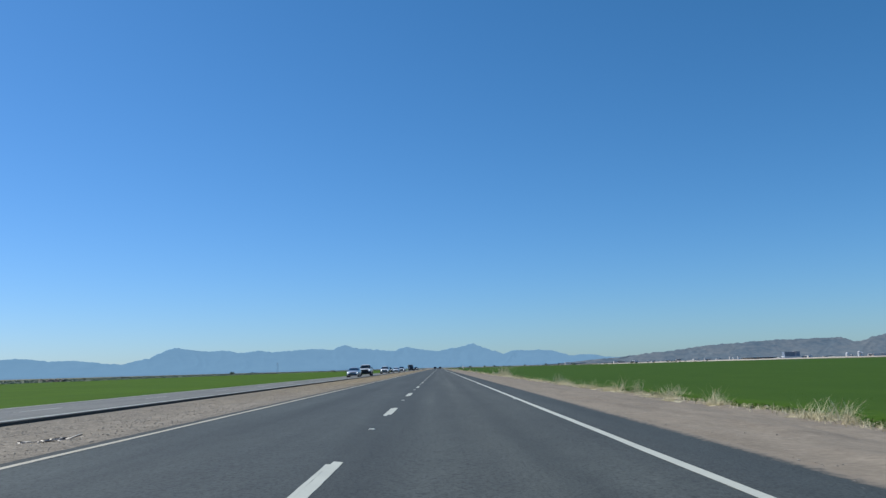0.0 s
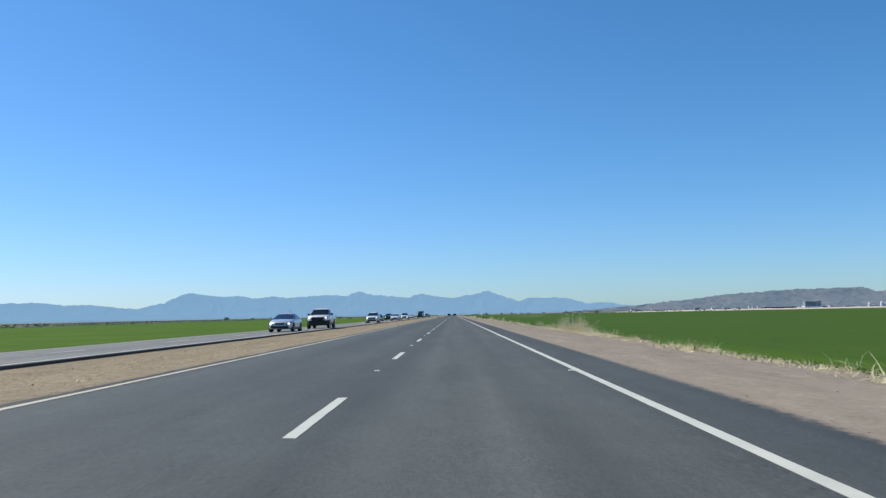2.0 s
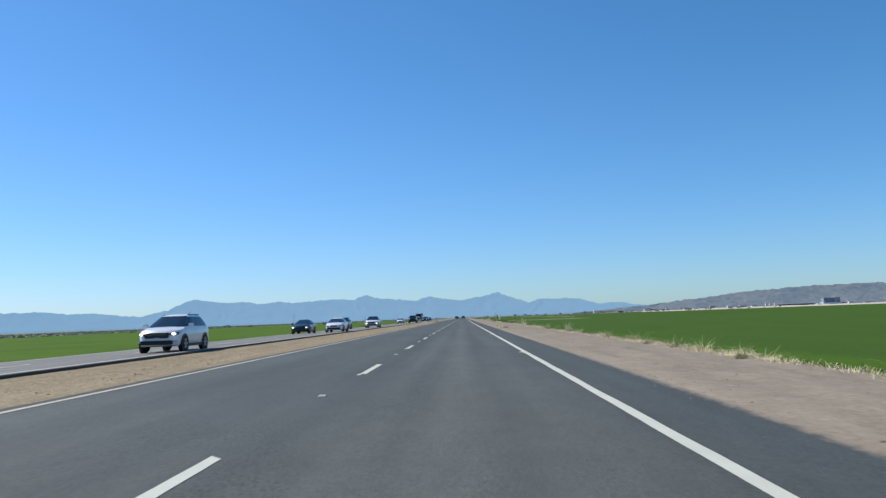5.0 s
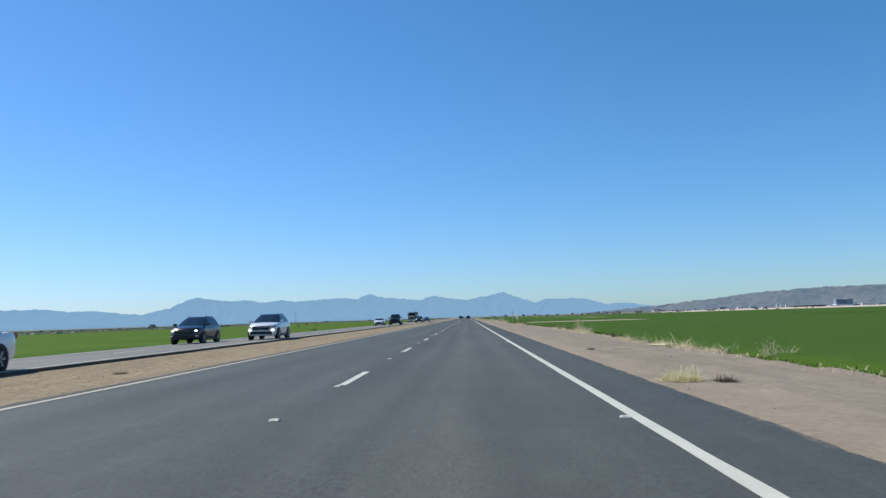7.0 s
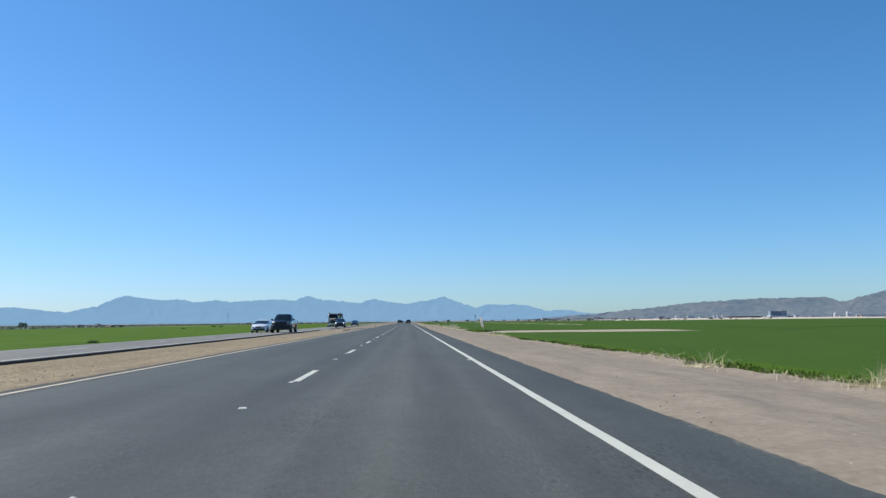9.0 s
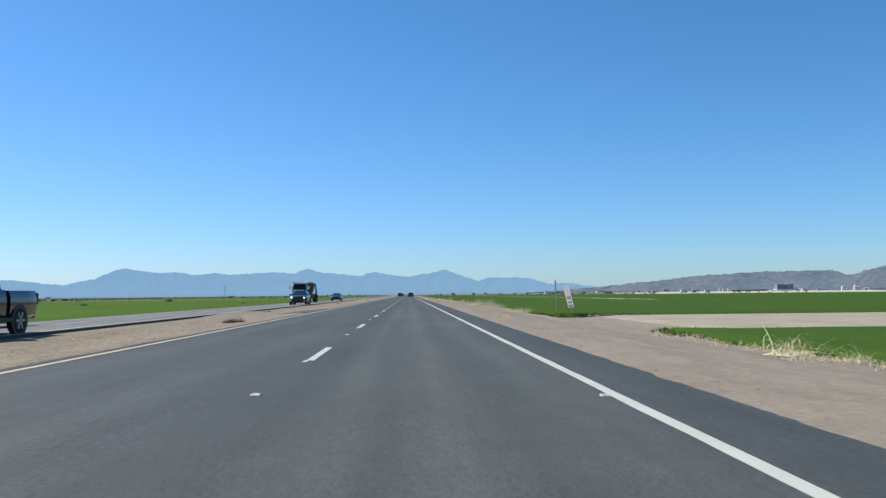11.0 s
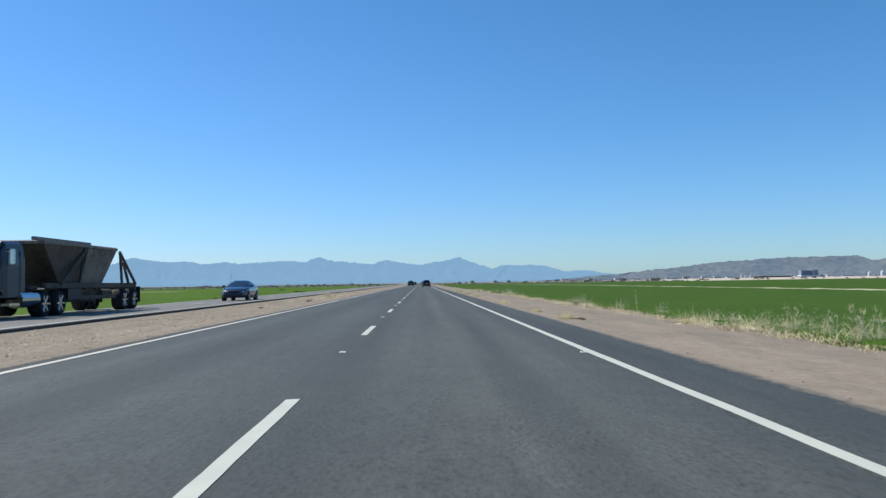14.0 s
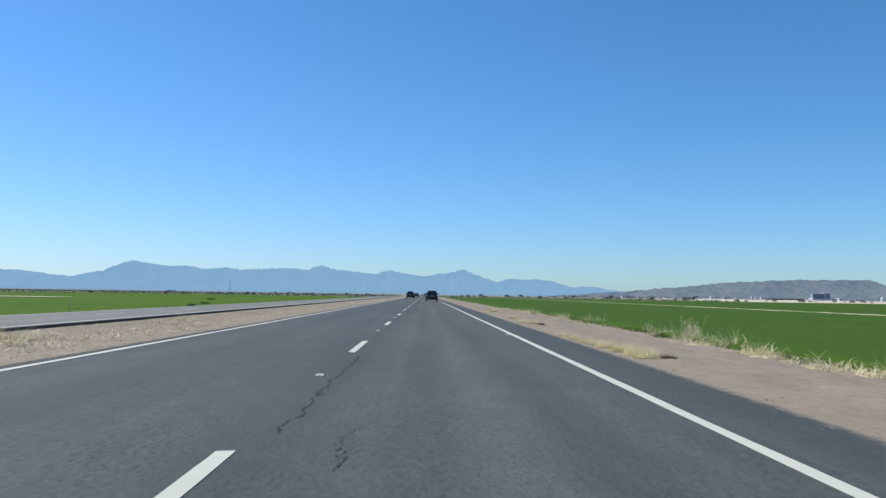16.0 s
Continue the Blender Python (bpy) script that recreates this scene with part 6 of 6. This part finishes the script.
LIT = "litter on the median"
sheeting(-6.6, -6.35, 13.4, PALE_SHEET, "plastic_scrap", "pale crumpled plastic scrap on the gravel median", 11.0, 0.14, 0.0, LIT)
sheeting(-6.5, -6.05, 13.15, BLACK_SHEET, "tyre_scrap", "torn black tyre scrap on the gravel median", 13.0, 0.16, -0.01, LIT)
sheeting(-5.95, -5.5, 12.95, BLACK_SHEET, "tyre_scrap", "torn black tyre scrap on the gravel median", 15.0, 0.13, -0.01, LIT)
sheeting(-5.45, -5.15, 12.8, PALE_SHEET, "plastic_scrap", "pale crumpled plastic scrap on the gravel median", 17.0, 0.14, 0.0, LIT)
sheeting(-5.5, -5.0, 12.6, BLACK_SHEET, "tyre_scrap", "torn black tyre scrap on the gravel median", 19.0, 0.15, -0.01, LIT)


# ---- cracks in the asphalt ----
def crack(name, x, y0, y1, seed, width):
    """A jagged crack of broken runs, with short side branches."""
    r = rng(seed)
    V, F = [], []

    def run(px, y, length, drift, w0):
        joined, end = False, y + length
        while y < end:
            px += r.normal(0, 0.016) + drift * 0.007 - (0 if drift else (px - x) * 0.25)
            w = w0 * r.choice([0.25, 0.5, 1.0, 1.6])
            V.extend([(px - w, y, road_z(px) + 0.003), (px + w, y, road_z(px) + 0.003)])
            if joined:
                o = len(V)
                F.append((o - 4, o - 3, o - 1, o - 2))
            joined = r.uniform() > 0.09
            y += r.uniform(0.02, 0.06)
            if not drift and r.uniform() < 0.06:
                run(px, y, r.uniform(0.12, 0.4), r.choice([-1.0, 1.0]), w0 * 0.6)
    run(x, y0, y1 - y0, 0, width)
    return mesh_object(name, V, F, CRACK_BLACK, road)


for s, (x, y0, y1) in enumerate([(0.19, 495.8, 503.2), (0.7, 494.6, 496.2), (0.18, 372, 377), (0.24, 477, 484), (0.62, 108.6, 112.4), (0.45, 112.3, 115.6), (0.75, 121, 123), (0.2, 402, 406), (0.7, 417.2, 417.9)]):
    crack("crack", x, y0, y1, 200 + s, 0.0075 if y0 > 495 else 0.004)

# ---- far buildings ----
def bank(name, x0, x1, y, h, label, seed):
    """A low bare earth rise far off."""
    n = 60
    V, F = [], []
    for i in range(n + 1):
        x = x0 + (x1 - x0) * i / n
        hh = h * (0.65 + 0.5 * noise.noise((i * 0.23, seed, 0)) + 0.25 * noise.noise((i * 0.8, seed, 3))) * min(1, i / 6, (n - i) / 6)
        V += [(x, y - 25, -1.2), (x, y, -0.9 + max(0, hh)), (x, y + 30, -1.2)]
    for i in range(n):
        o = 3 * i
        F += [(o, o + 3, o + 4, o + 1), (o + 1, o + 4, o + 5, o + 2)]
    ob = mesh_object(name, V, F, PALE_EARTH, smooth=True)
    tagged(ob, label, "earth bank", kind="structure")


PALE_EARTH = grainy("pale_earth", [(0.3, (0.42, 0.36, 0.27)), (0.7, (0.6, 0.53, 0.43))], 0.15, rough=0.95, depth=0)
# Dark hotel wall, lightened and blued in its colour to imitate haze.
HOTEL_HAZED = grainy("hotel_wall_hazed", [(0.3, (0.2, 0.25, 0.31)), (0.7, (0.26, 0.31, 0.37))], 0.2, rough=0.5, depth=0)
HOTEL_PALE = grainy("hotel_pale", [(0.3, (0.3, 0.3, 0.33)), (0.7, (0.4, 0.4, 0.42))], 0.2, rough=0.7, depth=0)
HOTEL_GLASS = paint("hotel_glass", (0.11, 0.15, 0.2), 0.3, 0.0)
WALL_WHITE = grainy("far_white", [(0.3, (0.6, 0.6, 0.6)), (0.7, (0.78, 0.77, 0.75))], 0.3, rough=0.8, depth=0)
ROOF_DARK = grainy("far_roof", [(0.3, (0.03, 0.035, 0.04)), (0.7, (0.06, 0.065, 0.07))], 0.3, rough=0.7, depth=0)
FAR_Y = 4050.0


def far_xz(az, el):
    """A place at the far buildings' depth, from angles seen in mid-drive."""
    d = FAR_Y - MID
    x = d * math.tan(radians(az))
    return x, 1.0 + math.hypot(x, d) * math.tan(radians(el))


def block(parent, name, az0, az1, el0, el1, mat, depth=30.0, dy=0.0, bev=0.4):
    x0, z0 = far_xz(az0, el0)
    x1, z1 = far_xz(az1, el1)
    return part(name, box_bm((x0, FAR_Y + dy, max(z0, -1.0)), (x1, FAR_Y + dy + depth, z1), bev), mat, parent)


def hotel():
    t = thing("hotel", "tall dark-glazed hotel block beyond the fields", "building")
    a = block(t, "wall", 24.28, 24.9, -0.1, 0.4, HOTEL_HAZED)
    block(t, "wall", 25.0, 25.24, -0.1, 0.41, HOTEL_HAZED)
    block(t, "stair_tower", 24.9, 25.02, -0.1, 0.42, HOTEL_PALE, 32, -2)
    block(t, "podium", 24.2, 25.3, -0.1, 0.09, WALL_WHITE, 40, -8)
    for r in range(5):
        for c in range(9):
            az = 24.31 + c * 0.064
            block(a, "window", az, az + 0.042, 0.12 + r * 0.053, 0.15 + r * 0.053, HOTEL_GLASS, 1.0, -0.4, 0.0)


hotel()


def hall():
    t = thing("hall", "long low hall with a dark roof and white fascia", "building")
    block(t, "wall", 21.9, 23.6, -0.12, 0.03, ROOF_DARK, 60)
    block(t, "roof", 21.8, 23.8, 0.03, 0.08, ROOF_DARK, 66, -3)
    block(t, "fascia", 21.7, 23.85, 0.07, 0.12, WALL_WHITE, 1.5, -5)
    block(t, "annex", 23.9, 24.2, -0.1, 0.05, WALL_WHITE, 30)
    block(t, "tower", 20.75, 20.85, -0.1, 0.2, WALL_WHITE, 6)
    block(t, "tower", 20.98, 21.07, -0.1, 0.16, WALL_WHITE, 6)
    block(t, "tower", 21.3, 21.42, -0.1, 0.19, WALL_WHITE, 6)


hall()
r4 = rng(301)


def silo(az, el):
    t = thing("silo", "white round silo on the far plain", "silo", "far silos")
    x, z = far_xz(az, el)
    bm = rod_bm((x, FAR_Y, -1), (x, FAR_Y, z - 3), 7, seg=14)
    part("tank", bm, WALL_WHITE, t)
    part("dome", rod_bm((x, FAR_Y, z - 3), (x, FAR_Y, z), 7, 2, 14), WALL_WHITE, t)


for az, el in ((28.05, 0.24), (28.75, 0.3), (28.9, 0.22)):
    silo(az, el)


def house(az, w, el, k):
    t = thing("house", "small pale flat-roofed building on the far plain" if k % 3 else "small pale house with a dark roof on the far plain", "building", "far houses")
    block(t, "wall", az, az + w, -0.1, el, WALL_WHITE if k % 2 else HOTEL_PALE, 14, r4.uniform(-30, 30), 0.1)
    block(t, "roof", az - 0.01, az + w + 0.01, el, el + 0.018, WALL_WHITE if k % 3 else ROOF_DARK, 16, r4.uniform(-30, 30), 0.1)


for k, az in enumerate([8.9, 9.3, 9.6, 12.9, 13.15, 13.5, 14.0, 14.3, 15.2, 15.6, 16.1, 16.4, 17.2, 18.4, 19.2, 20.0, 25.45, 25.7, 26.8, 28.2, 29.4, 30.0]):
    house(az, r4.uniform(0.12, 0.42), r4.uniform(0.02, 0.13), k)
long_shed = thing("shed", "long white shed on the far plain", "building")
block(long_shed, "wall", 29.6, 31.2, -0.1, 0.1, WALL_WHITE, 30)
block(long_shed, "roof", 29.55, 31.25, 0.1, 0.13, WALL_WHITE, 33, -1.5)
grid_sheet("bare_ground", [lambda y: 0.2 * y - 10, lambda y: 0.26 * y, lambda y: 0.34 * y, lambda y: 0.45 * y, lambda y: 0.55 * y], [965, 1010, 1100, 1300, 1600, 2000, 2290], lambda x, y: -0.62 + 0.1 * noise.noise((x * 0.02, y * 0.02, 2)), PALE_EARTH,
           "bare pale sandy ground beyond the crops", "ground")
bank("earth_bank", 560, 1000, 2300, 2.4, "bare pale earth bank beyond the crops", 3.0)
bank("earth_bank", 1000, 1300, 2500, 2.0, "bare pale earth bank beyond the crops", 5.0)


# ---- a transmission tower far to the left ----
# Steel grey blended with the blue of distance haze in its base colour.
HAZED_STEEL = grainy("hazed_steel", [(0.3, (0.2, 0.27, 0.33)), (0.7, (0.28, 0.35, 0.42))], 0.5, rough=0.7, depth=0)


def pylon(x, y, h):
    t = thing("pylon", "grey lattice transmission tower beyond the fields, coloured blue-grey for haze", "transmission tower", "far towers")
    t.matrix_basis = pose(x, y, -1, 0, 0, 20)
    bm = bmesh.new()
    levels = [(0, 3.6), (0.35, 2.2), (0.62, 1.2), (0.8, 0.8), (1.0, 0.3)]
    for (f0, w0), (f1, w1) in zip(levels, levels[1:]):
        for sx, sy in ((1, 1), (1, -1), (-1, -1), (-1, 1)):
            rod_bm((sx * w0, sy * w0, f0 * h), (sx * w1, sy * w1, f1 * h), 0.11, seg=4, bm=bm)
            rod_bm((sx * w0, sy * w0, f0 * h), (-sy * w1, sx * w1, f1 * h), 0.06, seg=4, bm=bm)
    part("lattice", bm, HAZED_STEEL, t)
    for f, w in ((0.66, 6.5), (0.79, 5.5), (0.91, 4.5)):
        part("crossarm", rod_bm((-w, 0, f * h), (w, 0, f * h), 0.15, seg=5), HAZED_STEEL, t)


for x, y, h in ((-540, 2760, 34),):
    pylon(x, y, h)
